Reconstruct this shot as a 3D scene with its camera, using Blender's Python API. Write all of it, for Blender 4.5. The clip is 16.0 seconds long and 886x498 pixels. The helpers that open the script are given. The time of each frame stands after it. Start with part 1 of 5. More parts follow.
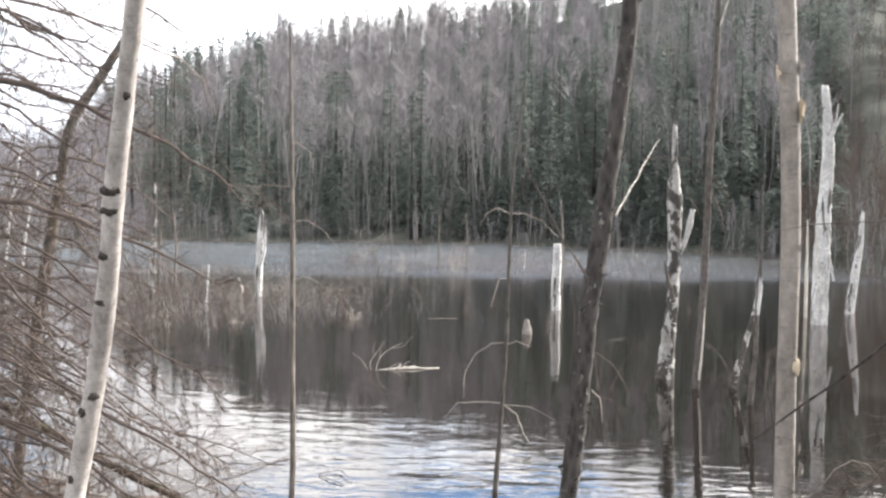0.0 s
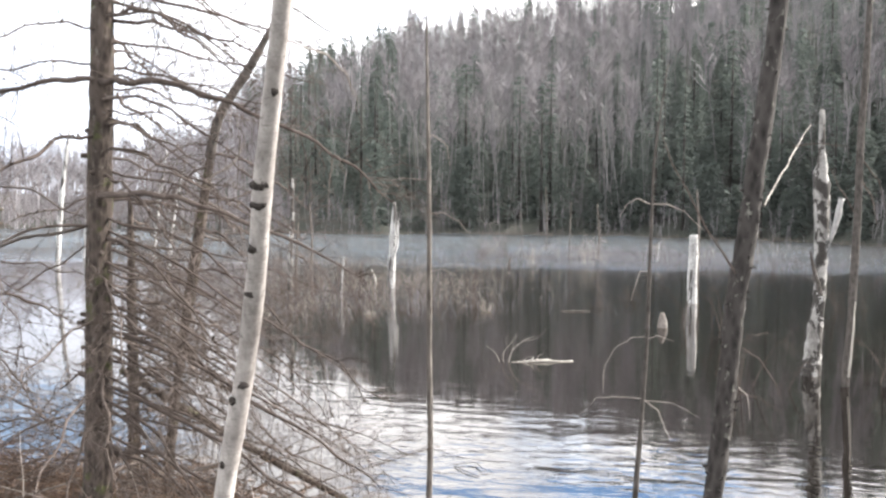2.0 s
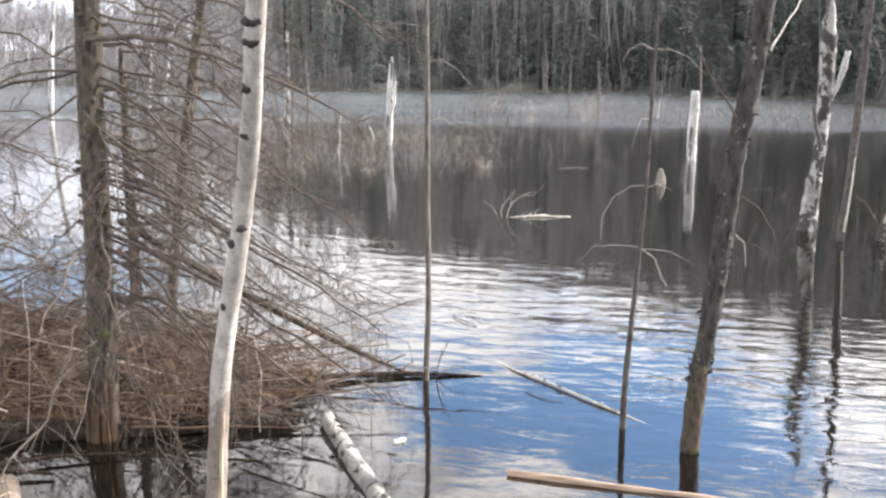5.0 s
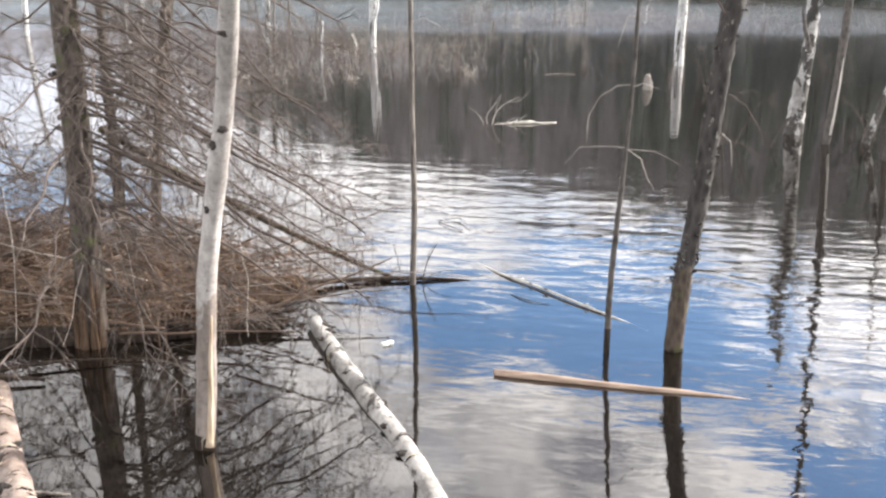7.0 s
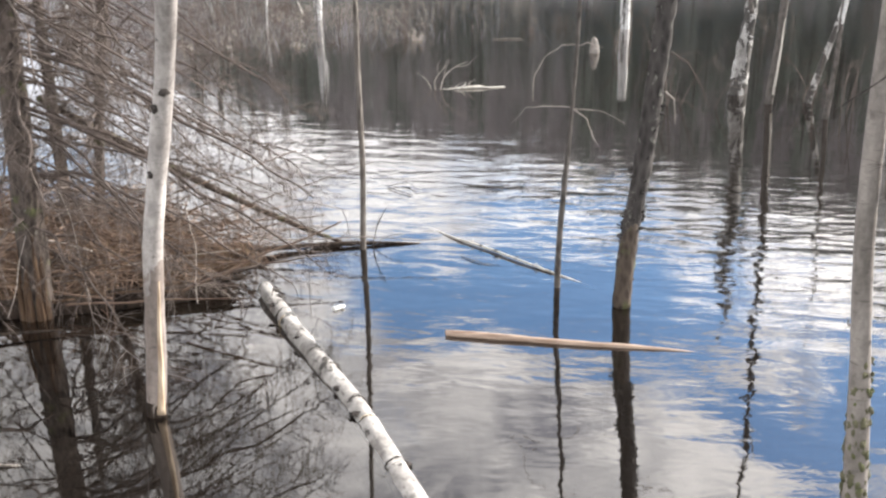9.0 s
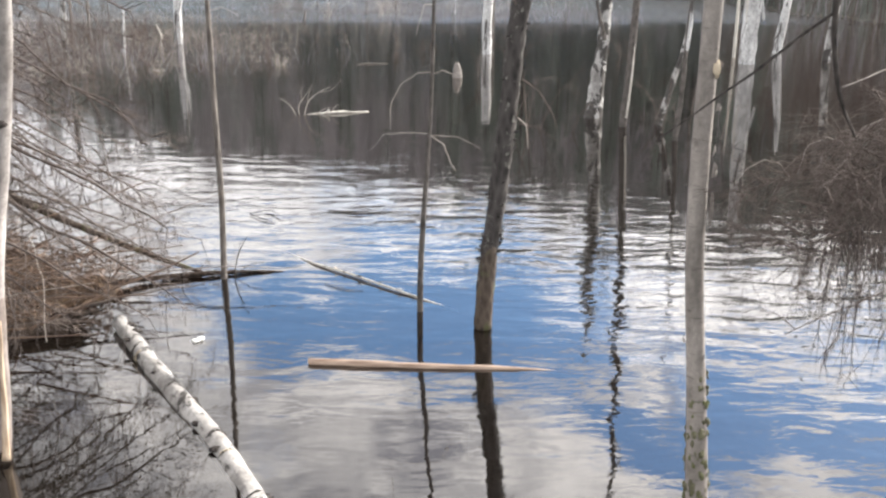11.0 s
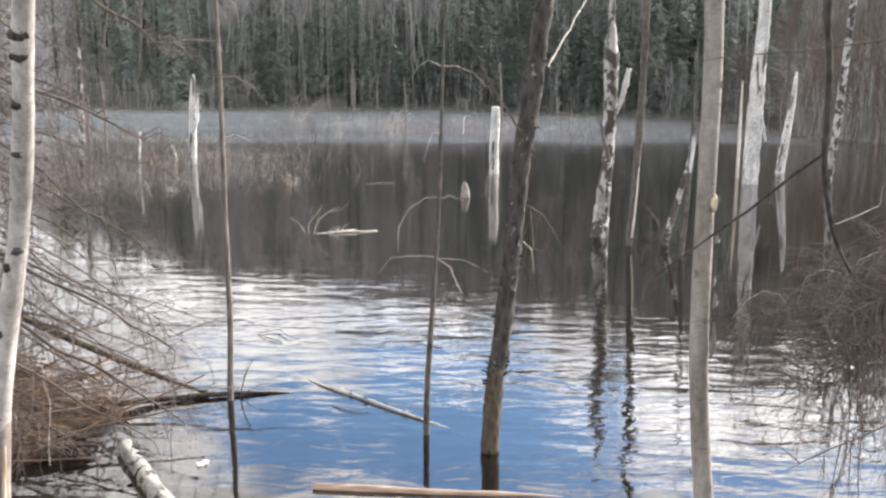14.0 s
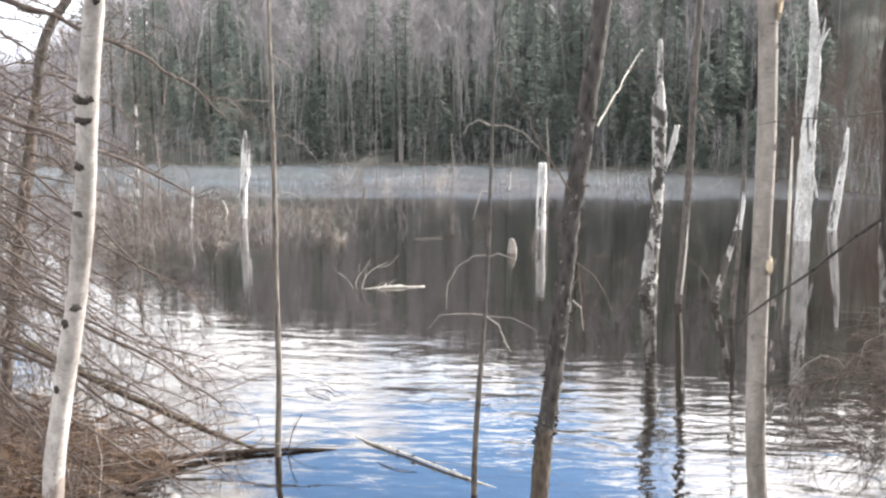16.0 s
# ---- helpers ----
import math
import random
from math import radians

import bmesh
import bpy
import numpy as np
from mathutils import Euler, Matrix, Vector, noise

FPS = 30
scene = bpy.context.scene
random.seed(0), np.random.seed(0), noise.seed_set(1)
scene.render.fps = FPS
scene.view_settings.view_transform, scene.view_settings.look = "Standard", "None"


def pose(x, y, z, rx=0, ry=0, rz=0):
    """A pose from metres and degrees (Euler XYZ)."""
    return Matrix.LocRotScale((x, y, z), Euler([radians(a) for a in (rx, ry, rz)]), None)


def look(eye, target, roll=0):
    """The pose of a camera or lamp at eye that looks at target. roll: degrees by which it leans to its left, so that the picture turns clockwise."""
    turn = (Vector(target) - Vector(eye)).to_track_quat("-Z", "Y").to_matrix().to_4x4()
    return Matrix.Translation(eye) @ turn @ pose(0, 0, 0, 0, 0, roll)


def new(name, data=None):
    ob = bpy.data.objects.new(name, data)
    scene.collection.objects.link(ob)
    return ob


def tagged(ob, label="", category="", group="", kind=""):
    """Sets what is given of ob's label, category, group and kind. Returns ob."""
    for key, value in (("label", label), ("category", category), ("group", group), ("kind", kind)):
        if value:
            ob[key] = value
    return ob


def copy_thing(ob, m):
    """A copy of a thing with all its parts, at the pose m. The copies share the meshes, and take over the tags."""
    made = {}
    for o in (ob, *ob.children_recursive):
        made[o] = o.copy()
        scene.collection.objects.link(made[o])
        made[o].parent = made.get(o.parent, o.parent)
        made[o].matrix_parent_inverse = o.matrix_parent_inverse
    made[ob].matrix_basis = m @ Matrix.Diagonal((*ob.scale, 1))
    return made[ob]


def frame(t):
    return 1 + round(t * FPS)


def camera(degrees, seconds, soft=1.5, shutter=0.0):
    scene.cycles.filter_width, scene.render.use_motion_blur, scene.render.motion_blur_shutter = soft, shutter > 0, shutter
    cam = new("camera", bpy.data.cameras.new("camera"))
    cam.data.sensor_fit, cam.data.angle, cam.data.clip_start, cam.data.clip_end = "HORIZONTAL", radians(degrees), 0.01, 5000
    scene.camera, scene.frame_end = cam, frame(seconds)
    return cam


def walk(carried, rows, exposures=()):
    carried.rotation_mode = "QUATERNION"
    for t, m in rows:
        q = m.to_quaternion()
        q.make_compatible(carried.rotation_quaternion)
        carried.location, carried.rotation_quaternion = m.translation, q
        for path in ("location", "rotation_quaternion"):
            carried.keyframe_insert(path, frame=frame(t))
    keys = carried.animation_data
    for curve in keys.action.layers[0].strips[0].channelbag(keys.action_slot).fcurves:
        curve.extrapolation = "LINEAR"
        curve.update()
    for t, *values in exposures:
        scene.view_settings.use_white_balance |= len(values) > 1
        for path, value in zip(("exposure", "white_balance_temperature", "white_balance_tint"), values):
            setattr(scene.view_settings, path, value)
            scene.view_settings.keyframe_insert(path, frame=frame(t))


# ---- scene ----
cam = camera(50.1, 16.0, soft=2.5)
PATH = [
    (0, (0.023, 0.063, 2.011), (0.017, 2.061, 1.93), 0.9),
    (0.5, (0.016, 0.067, 2.012), (-0.067, 2.064, 1.93), 0.5),
    (1, (-0.002, 0.088, 2.014), (-0.148, 2.081, 1.928), 0.6),
    (1.5, (-0.015, 0.093, 2.014), (-0.234, 2.08, 1.931), 0.5),
    (2, (-0.022, 0.096, 2.01), (-0.299, 2.075, 1.909), 0.4),
    (2.5, (-0.023, 0.087, 2), (-0.319, 2.058, 1.834), 0.5),
    (3, (-0.026, 0.1, 1.982), (-0.308, 2.066, 1.749), 0.5),
    (3.5, (-0.028, 0.103, 1.976), (-0.297, 2.066, 1.7), 0.8),
    (4, (-0.029, 0.108, 1.969), (-0.302, 2.065, 1.662), 0.8),
    (6.5, (-0.021, 0.127, 1.91), (-0.267, 2.038, 1.373), -0.2),
    (7, (-0.022, 0.127, 1.901), (-0.253, 2.029, 1.327), 0.0),
    (7.5, (-0.022, 0.138, 1.895), (-0.254, 2.029, 1.287), -0.3),
    (8, (-0.021, 0.137, 1.879), (-0.247, 2.02, 1.243), -0.3),
    (8.5, (-0.017, 0.123, 1.874), (-0.223, 2.004, 1.228), -0.8),
    (9, (-0.004, 0.108, 1.872), (-0.134, 2, 1.235), -0.4),
    (9.5, (0.016, 0.093, 1.869), (-0.032, 1.999, 1.263), -0.1),
    (10, (0.03, 0.095, 1.885), (0.056, 2.003, 1.283), 0.2),
    (12.5, (0.083, 0.071, 1.904), (0.283, 1.991, 1.38), 0.4),
    (13, (0.077, 0.064, 1.914), (0.256, 1.999, 1.44), 0.5),
    (13.5, (0.068, 0.065, 1.93), (0.195, 2.02, 1.531), 0.5),
    (14, (0.064, 0.061, 1.943), (0.185, 2.026, 1.587), 0.5),
    (14.5, (0.058, 0.052, 1.95), (0.191, 2.023, 1.634), 0.7),
    (15, (0.058, 0.048, 1.958), (0.193, 2.023, 1.677), 0.9),
    (15.5, (0.057, 0.047, 1.959), (0.154, 2.028, 1.699), 0.6),
    (16, (0.048, 0.055, 1.961), (0.072, 2.04, 1.718), 0.4),
]
walk(cam, [(t, look(eye, target, roll)) for t, eye, target, roll in PATH], exposures=((0.0, 1.28), (2.0, 1.34), (7.5, 1.36), (9.0, 1.30), (10.0, 1.20), (12.5, 1.25), (13.5, 1.22), (14.0, 1.24), (15.0, 1.38), (16.0, 1.56)))

# ---- sky and sun ----
SUN_AZ, SUN_EL = 66.0, 32.0        # degrees clockwise from +y, and above the horizon


def link(nt, a, b):
    nt.links.new(a, b)


def node(nt, kind, **values):
    n = nt.nodes.new(kind)
    for key, value in values.items():
        n.inputs[key.replace("_", " ")].default_value = value
    return n


def maths(nt, op, a, b=None, clamp=False):
    n = nt.nodes.new("ShaderNodeMath")
    n.operation, n.use_clamp = op, clamp
    for i, v in enumerate((a, b)):
        if v is None:
            continue
        if isinstance(v, (int, float)):
            n.inputs[i].default_value = v
        else:
            nt.links.new(v, n.inputs[i])
    return n.outputs[0]


def ramp(nt, fac, stops):
    n = nt.nodes.new("ShaderNodeValToRGB")
    while len(n.color_ramp.elements) < len(stops):
        n.color_ramp.elements.new(0.5)
    for e, (p, c) in zip(n.color_ramp.elements, stops):
        e.position = p
        e.color = (*c, 1) if isinstance(c, tuple) else (c, c, c, 1)
    nt.links.new(fac, n.inputs[0])
    return n.outputs[0]


def mix(nt, fac, a, b, blend="MIX"):
    n = nt.nodes.new("ShaderNodeMix")
    n.data_type, n.blend_type = "RGBA", blend
    for socket, v in ((n.inputs[0], fac), (n.inputs[6], a), (n.inputs[7], b)):
        if isinstance(v, (int, float)):
            socket.default_value = v
        elif isinstance(v, tuple):
            socket.default_value = (*v, 1)
        else:
            nt.links.new(v, socket)
    return n.outputs[2]


def noise_tex(nt, vec, scale, detail=4, rough=0.55, distort=0.0):
    n = node(nt, "ShaderNodeTexNoise", Scale=scale, Detail=detail, Roughness=rough, Distortion=distort)
    nt.links.new(vec, n.inputs["Vector"])
    return n.outputs["Fac"]


def stretched(nt, vec, sx, sy, sz, at=(0, 0, 0)):
    n = nt.nodes.new("ShaderNodeMapping")
    n.inputs["Scale"].default_value = (sx, sy, sz)
    n.inputs["Location"].default_value = at
    nt.links.new(vec, n.inputs["Vector"])
    return n.outputs[0]


world = bpy.data.worlds.new("sky")
scene.world = world
world.use_nodes = True
wt = world.node_tree
wt.nodes.clear()
sky = wt.nodes.new("ShaderNodeTexSky")
sky.sky_type, sky.sun_disc = "NISHITA", False
sky.sun_elevation, sky.sun_rotation = radians(SUN_EL), radians(SUN_AZ)
sky.air_density, sky.dust_density, sky.ozone_density = 1.0, 0.6, 1.6
geo = wt.nodes.new("ShaderNodeTexCoord")
sep = wt.nodes.new("ShaderNodeSeparateXYZ")
link(wt, geo.outputs["Generated"], sep.inputs[0])
up = maths(wt, "MAXIMUM", sep.outputs[2], 0.02)
plane = wt.nodes.new("ShaderNodeCombineXYZ")      # the cloud layer: direction thrown onto a level sheet
depth = maths(wt, "ADD", up, 0.10)
link(wt, maths(wt, "DIVIDE", sep.outputs[0], depth), plane.inputs[0])
link(wt, maths(wt, "DIVIDE", sep.outputs[1], depth), plane.inputs[1])
layer = plane.outputs[0]
stir = node(wt, "ShaderNodeTexNoise", Scale=2.6, Detail=5.0, Roughness=0.6)
link(wt, layer, stir.inputs["Vector"])
ragged = wt.nodes.new("ShaderNodeVectorMath")
ragged.operation = "MULTIPLY_ADD"
link(wt, stir.outputs["Color"], ragged.inputs[0])
ragged.inputs[1].default_value, ragged.inputs[2].default_value = (0.9, 0.9, 0.0), (-0.45, -0.45, 0.0)
torn_layer = wt.nodes.new("ShaderNodeVectorMath")
torn_layer.operation = "ADD"
link(wt, layer, torn_layer.inputs[0])
link(wt, ragged.outputs[0], torn_layer.inputs[1])


def gap(cx, cy, rx, ry):
    """An opening in the cloud layer with ragged edges."""
    off = wt.nodes.new("ShaderNodeVectorMath")
    off.operation = "MULTIPLY_ADD"
    link(wt, torn_layer.outputs[0], off.inputs[0])
    off.inputs[1].default_value, off.inputs[2].default_value = (1 / rx, 1 / ry, 0), (-cx / rx, -cy / ry, 0)
    size = wt.nodes.new("ShaderNodeVectorMath")
    size.operation = "LENGTH"
    link(wt, off.outputs[0], size.inputs[0])
    return maths(wt, "SUBTRACT", 1.0, size.outputs["Value"], True)


billow = noise_tex(wt, layer, 2.0, 8, 0.62, 0.6)
opened = gap(-1.55, 2.60, 0.5, 0.6)
for hole in (gap(0.06, 2.06, 0.60, 0.40), gap(0.72, 1.55, 0.46, 0.23)):
    opened = maths(wt, "ADD", opened, hole)
cover = maths(wt, "SUBTRACT", maths(wt, "ADD", billow, 0.09), maths(wt, "MULTIPLY", opened, 0.85))
cover = ramp(wt, cover, ((0.36, 0.0), (0.53, 1.0)))
shade = noise_tex(wt, stretched(wt, layer, 1, 1, 1, (3.1, 1.7, 0)), 4.2, 8, 0.66, 1.0)
cloud = ramp(wt, shade, ((0.34, (8.2, 8.3, 9.3)), (0.50, (19.4, 19.2, 19.3)), (0.64, (29.5, 28.8, 28.2))))
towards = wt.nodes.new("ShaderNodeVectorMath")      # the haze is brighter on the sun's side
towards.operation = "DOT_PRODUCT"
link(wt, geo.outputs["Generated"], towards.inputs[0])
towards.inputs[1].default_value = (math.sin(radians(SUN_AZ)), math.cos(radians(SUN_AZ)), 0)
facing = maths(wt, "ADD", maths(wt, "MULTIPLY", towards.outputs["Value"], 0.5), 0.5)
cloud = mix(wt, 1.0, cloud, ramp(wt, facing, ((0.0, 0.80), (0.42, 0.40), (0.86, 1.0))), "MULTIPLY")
cloud = mix(wt, 1.0, cloud, (1.42, 1.42, 1.42), "MULTIPLY")
cloud = mix(wt, 1.0, cloud, ramp(wt, sep.outputs[2], ((0.35, 1.0), (0.46, 0.74), (0.80, 0.60))), "MULTIPLY")      # thicker cloud overhead
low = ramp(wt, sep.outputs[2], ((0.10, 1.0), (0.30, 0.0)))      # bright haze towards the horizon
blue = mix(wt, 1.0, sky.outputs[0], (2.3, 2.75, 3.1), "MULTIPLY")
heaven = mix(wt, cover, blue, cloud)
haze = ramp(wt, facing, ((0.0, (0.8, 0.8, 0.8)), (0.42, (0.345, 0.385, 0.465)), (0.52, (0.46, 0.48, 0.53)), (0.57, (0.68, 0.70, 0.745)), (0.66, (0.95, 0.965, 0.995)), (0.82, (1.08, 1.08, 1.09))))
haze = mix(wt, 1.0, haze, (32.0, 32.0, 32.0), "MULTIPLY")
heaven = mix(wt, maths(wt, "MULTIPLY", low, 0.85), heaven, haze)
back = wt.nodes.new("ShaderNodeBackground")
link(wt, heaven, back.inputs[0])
back.inputs[1].default_value = 0.062
out = wt.nodes.new("ShaderNodeOutputWorld")
link(wt, back.outputs[0], out.inputs[0])

sun_data = bpy.data.lights.new("sun", "SUN")
sun_data.energy, sun_data.angle, sun_data.color = 4.8, radians(2.0), (1.0, 0.95, 0.88)
sun = new("sun", sun_data)
sun.matrix_world = look((0, 0, 30), (-math.sin(radians(SUN_AZ)) * 30, -math.cos(radians(SUN_AZ)) * 30, 30 - 30 * math.tan(radians(SUN_EL))))


# ---- materials ----
def material(name, rough=0.85, spec=0.3):
    m = bpy.data.materials.new(name)
    m.use_nodes = True
    nt = m.node_tree
    b = nt.nodes["Principled BSDF"]
    b.inputs["Roughness"].default_value, b.inputs["Specular IOR Level"].default_value = rough, spec
    tc = nt.nodes.new("ShaderNodeTexCoord").outputs["Object"]
    return m, nt, b, tc


def bumped(nt, b, height, strength, distance):
    n = node(nt, "ShaderNodeBump", Strength=strength, Distance=distance)
    link(nt, height, n.inputs["Height"])
    link(nt, n.outputs[0], b.inputs["Normal"])


def birch_bark(name, pale, warm, dark_share, band=1.0):
    """White bark with lenticels, dark scars and grey, peeling stretches."""
    m, nt, b, tc = material(name, 0.7, 0.25)
    broad = noise_tex(nt, stretched(nt, tc, 6, 6, 2.5), 1.0, 4)
    col = ramp(nt, broad, ((0.3, warm), (0.62, pale)))
    lent = noise_tex(nt, stretched(nt, tc, 14, 14, 130 * band), 1.0, 3, 0.7)
    col = mix(nt, ramp(nt, lent, ((0.60, 0.0), (0.70, 0.75))), col, (0.10, 0.085, 0.075))
    scar = noise_tex(nt, stretched(nt, tc, 7, 7, 11 * band, (4, 2, 7)), 1.0, 4, 0.65, 0.6)
    col = mix(nt, ramp(nt, scar, ((0.68 - dark_share, 0.0), (0.73 - dark_share, 0.92))), col, (0.035, 0.03, 0.027))
    mottle = noise_tex(nt, stretched(nt, tc, 28, 28, 16, (9, 1, 3)), 1.0, 5, 0.7)
    col = mix(nt, 0.68, col, ramp(nt, mottle, ((0.34, 0.42), (0.60, 1.0))), "MULTIPLY")
    fine = noise_tex(nt, tc, 90, 3)
    col = mix(nt, 0.22, col, ramp(nt, fine, ((0.3, 0.25), (0.7, 1.0))), "MULTIPLY")
    link(nt, col, b.inputs["Base Color"])
    bumped(nt, b, maths(nt, "ADD", maths(nt, "MULTIPLY", lent, 0.5), scar), 0.5, 0.006)
    return m


def rough_bark(name, low_col, high_col, moss=0.0, tall=1.0, scale=1.0, lying_x=False, lichen=0.0):
    """Scaly bark or wood, furrowed along the trunk; lying_x: a trunk that lies along x."""
    m, nt, b, tc = material(name, 0.9, 0.2)
    if lying_x:
        turn = nt.nodes.new("ShaderNodeMapping")
        turn.inputs["Rotation"].default_value = (0, radians(90), 0)
        link(nt, tc, turn.inputs["Vector"])
        tc = turn.outputs[0]
    v = node(nt, "ShaderNodeTexVoronoi", Scale=1.0)
    link(nt, stretched(nt, tc, 38 * scale, 38 * scale, 16 * tall * scale), v.inputs["Vector"])
    grain = noise_tex(nt, stretched(nt, tc, 30, 30, 9), 1.0, 5, 0.65)
    broad = noise_tex(nt, tc, 3.2, 3)
    h = maths(nt, "MULTIPLY", maths(nt, "ADD", v.outputs["Distance"], grain), 0.6)
    col = ramp(nt, h, ((0.25, low_col), (0.75, high_col)))
    col = mix(nt, 0.5, col, ramp(nt, broad, ((0.3, 0.45), (0.7, 1.0))), "MULTIPLY")
    if moss:
        col = mix(nt, ramp(nt, noise_tex(nt, tc, 11, 5), ((0.62 - moss * 0.2, 0.0), (0.72 - moss * 0.2, 0.8))), col, (0.085, 0.095, 0.04))
    if lichen:
        flecks = noise_tex(nt, stretched(nt, tc, 34, 34, 20, (3, 8, 5)), 1.0, 4, 0.7)
        col = mix(nt, ramp(nt, flecks, ((0.60, 0.0), (0.68, lichen))), col, (0.23, 0.225, 0.20))
    link(nt, col, b.inputs["Base Color"])
    bumped(nt, b, h, 0.8, 0.012)
    return m


def plain_stuff(name, stops, scale, rough=0.9, vary=0.35, bump=0.3):
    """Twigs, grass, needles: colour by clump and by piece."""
    m, nt, b, tc = material(name, rough, 0.15)
    isl = nt.nodes.new("ShaderNodeNewGeometry").outputs["Random Per Island"]
    obj = nt.nodes.new("ShaderNodeObjectInfo").outputs["Random"]
    f = maths(nt, "ADD", maths(nt, "MULTIPLY", noise_tex(nt, tc, scale, 4), 1 - vary), maths(nt, "MULTIPLY", isl, vary * 0.8))
    f = maths(nt, "ADD", f, maths(nt, "MULTIPLY", maths(nt, "SUBTRACT", obj, 0.5), 0.18))
    link(nt, ramp(nt, f, stops), b.inputs["Base Color"])
    bumped(nt, b, noise_tex(nt, tc, scale * 12, 3), bump, 0.004)
    return m


BIRCH = birch_bark("birch bark", (0.52, 0.482, 0.46), (0.25, 0.225, 0.212), 0.035)
BIRCH_LOG = birch_bark("wet white birch bark", (0.45, 0.43, 0.41), (0.22, 0.203, 0.19), 0.11, 0.5)
BIRCH_SNAG = birch_bark("weathered birch bark", (0.67, 0.665, 0.66), (0.31, 0.305, 0.30), 0.115, 0.12)
BIRCH_SPOTTED = birch_bark("blackened birch bark", (0.52, 0.51, 0.495), (0.20, 0.188, 0.178), 0.205, 0.4)
BIRCH_DULL = birch_bark("greyish birch bark", (0.315, 0.283, 0.26), (0.18, 0.158, 0.142), 0.0)
SPRUCE_BARK = rough_bark("dark scaly bark", (0.015, 0.0135, 0.013), (0.074, 0.067, 0.064), 0.0, 1.0, 0.75, lichen=0.75)
CONIFER_BARK = rough_bark("brown scaly bark", (0.022, 0.0178, 0.0155), (0.125, 0.101, 0.088), 0.24, lichen=0.65)
GREY_BARK = rough_bark("grey dead bark", (0.036, 0.032, 0.029), (0.125, 0.112, 0.103))
STICK = rough_bark("thin grey bark", (0.06, 0.052, 0.046), (0.20, 0.178, 0.16), 0.0, 0.5, 1.6)
MOSSY = rough_bark("mossy bark", (0.055, 0.054, 0.034), (0.16, 0.152, 0.098), 0.4)
MOSSY_POLE = rough_bark("brown mossy pole bark", (0.024, 0.019, 0.015), (0.10, 0.079, 0.064), 0.3)
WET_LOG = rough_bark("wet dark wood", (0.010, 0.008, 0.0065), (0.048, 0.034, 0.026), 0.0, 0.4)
BARE_WOOD = rough_bark("bare weathered wood", (0.22, 0.145, 0.105), (0.47, 0.36, 0.285), 0.0, 0.12, 1.3, True)
PALE_WOOD = rough_bark("bleached wood", (0.30, 0.275, 0.245), (0.58, 0.55, 0.50), 0.0, 0.2, 1.2)
RAW_WOOD = rough_bark("torn orange wood", (0.32, 0.22, 0.14), (0.60, 0.49, 0.37), 0.0, 0.2, 1.5)
SPLINTER = rough_bark("torn brown wood", (0.036, 0.022, 0.015), (0.115, 0.074, 0.047), 0.0, 0.2, 1.5)
BIRCH_BROWN = birch_bark("brownish birch bark", (0.335, 0.29, 0.265), (0.15, 0.118, 0.102), 0.03, 0.6)
BIRCH_PINK = birch_bark("pinkish wet birch bark", (0.36, 0.29, 0.25), (0.17, 0.12, 0.10), 0.10, 0.4)
KNOT = rough_bark("black knot", (0.012, 0.011, 0.010), (0.07, 0.06, 0.055), 0.0, 1.0, 2.0)
TWIG = plain_stuff("dead twigs", ((0.25, (0.058, 0.046, 0.041)), (0.6, (0.135, 0.110, 0.098)), (0.85, (0.27, 0.235, 0.212))), 14)
PALE_TWIG = plain_stuff("bleached twigs", ((0.25, (0.20, 0.172, 0.152)), (0.7, (0.42, 0.38, 0.345))), 12)
# distant twigs lightened and greyed: aerial haze put into the base colour
FAR_TWIG = plain_stuff("haze-paled bare crowns", ((0.25, (0.178, 0.163, 0.172)), (0.55, (0.266, 0.251, 0.264)), (0.85, (0.362, 0.347, 0.361))), 0.35)
FAR_TRUNK = plain_stuff("distant pale trunks", ((0.3, (0.14, 0.136, 0.136)), (0.55, (0.275, 0.268, 0.268)), (0.8, (0.485, 0.478, 0.475))), 0.5)
# needles paler than their own green, standing in for haze over the hill
NEEDLE = plain_stuff("haze-paled spruce needles", ((0.25, (0.110, 0.130, 0.118)), (0.55, (0.142, 0.163, 0.150)), (0.85, (0.172, 0.194, 0.180))), 0.6)
nt = NEEDLE.node_tree
leaf = nt.nodes["Principled BSDF"]
thin = nt.nodes.new("ShaderNodeBsdfTranslucent")
link(nt, leaf.inputs["Base Color"].links[0].from_socket, thin.inputs["Color"])
both = node(nt, "ShaderNodeMixShader", Fac=0.5)
link(nt, leaf.outputs[0], both.inputs[1])
link(nt, thin.outputs[0], both.inputs[2])
link(nt, both.outputs[0], nt.nodes["Material Output"].inputs[0])
SEDGE = plain_stuff("dry sedge", ((0.22, (0.062, 0.039, 0.029)), (0.55, (0.17, 0.110, 0.080)), (0.85, (0.38, 0.285, 0.205))), 7, 0.8, 0.55)
REED = plain_stuff("bleached marsh grass", ((0.25, (0.13, 0.11, 0.092)), (0.7, (0.30, 0.265, 0.225))), 2.0, 0.85, 0.5)
LITTER = plain_stuff("brown litter twigs", ((0.25, (0.075, 0.050, 0.039)), (0.6, (0.165, 0.115, 0.088)), (0.85, (0.30, 0.225, 0.175))), 8)
FLAP = plain_stuff("curled bark flap", ((0.3, (0.34, 0.275, 0.195)), (0.7, (0.54, 0.465, 0.36))), 30)
BRUSH = plain_stuff("dark brown brush twigs", ((0.25, (0.060, 0.048, 0.043)), (0.6, (0.12, 0.097, 0.087)), (0.85, (0.21, 0.175, 0.157))), 14)
FOAM = plain_stuff("foam", ((0.3, (0.6, 0.6, 0.58)), (0.7, (0.85, 0.85, 0.82))), 60)

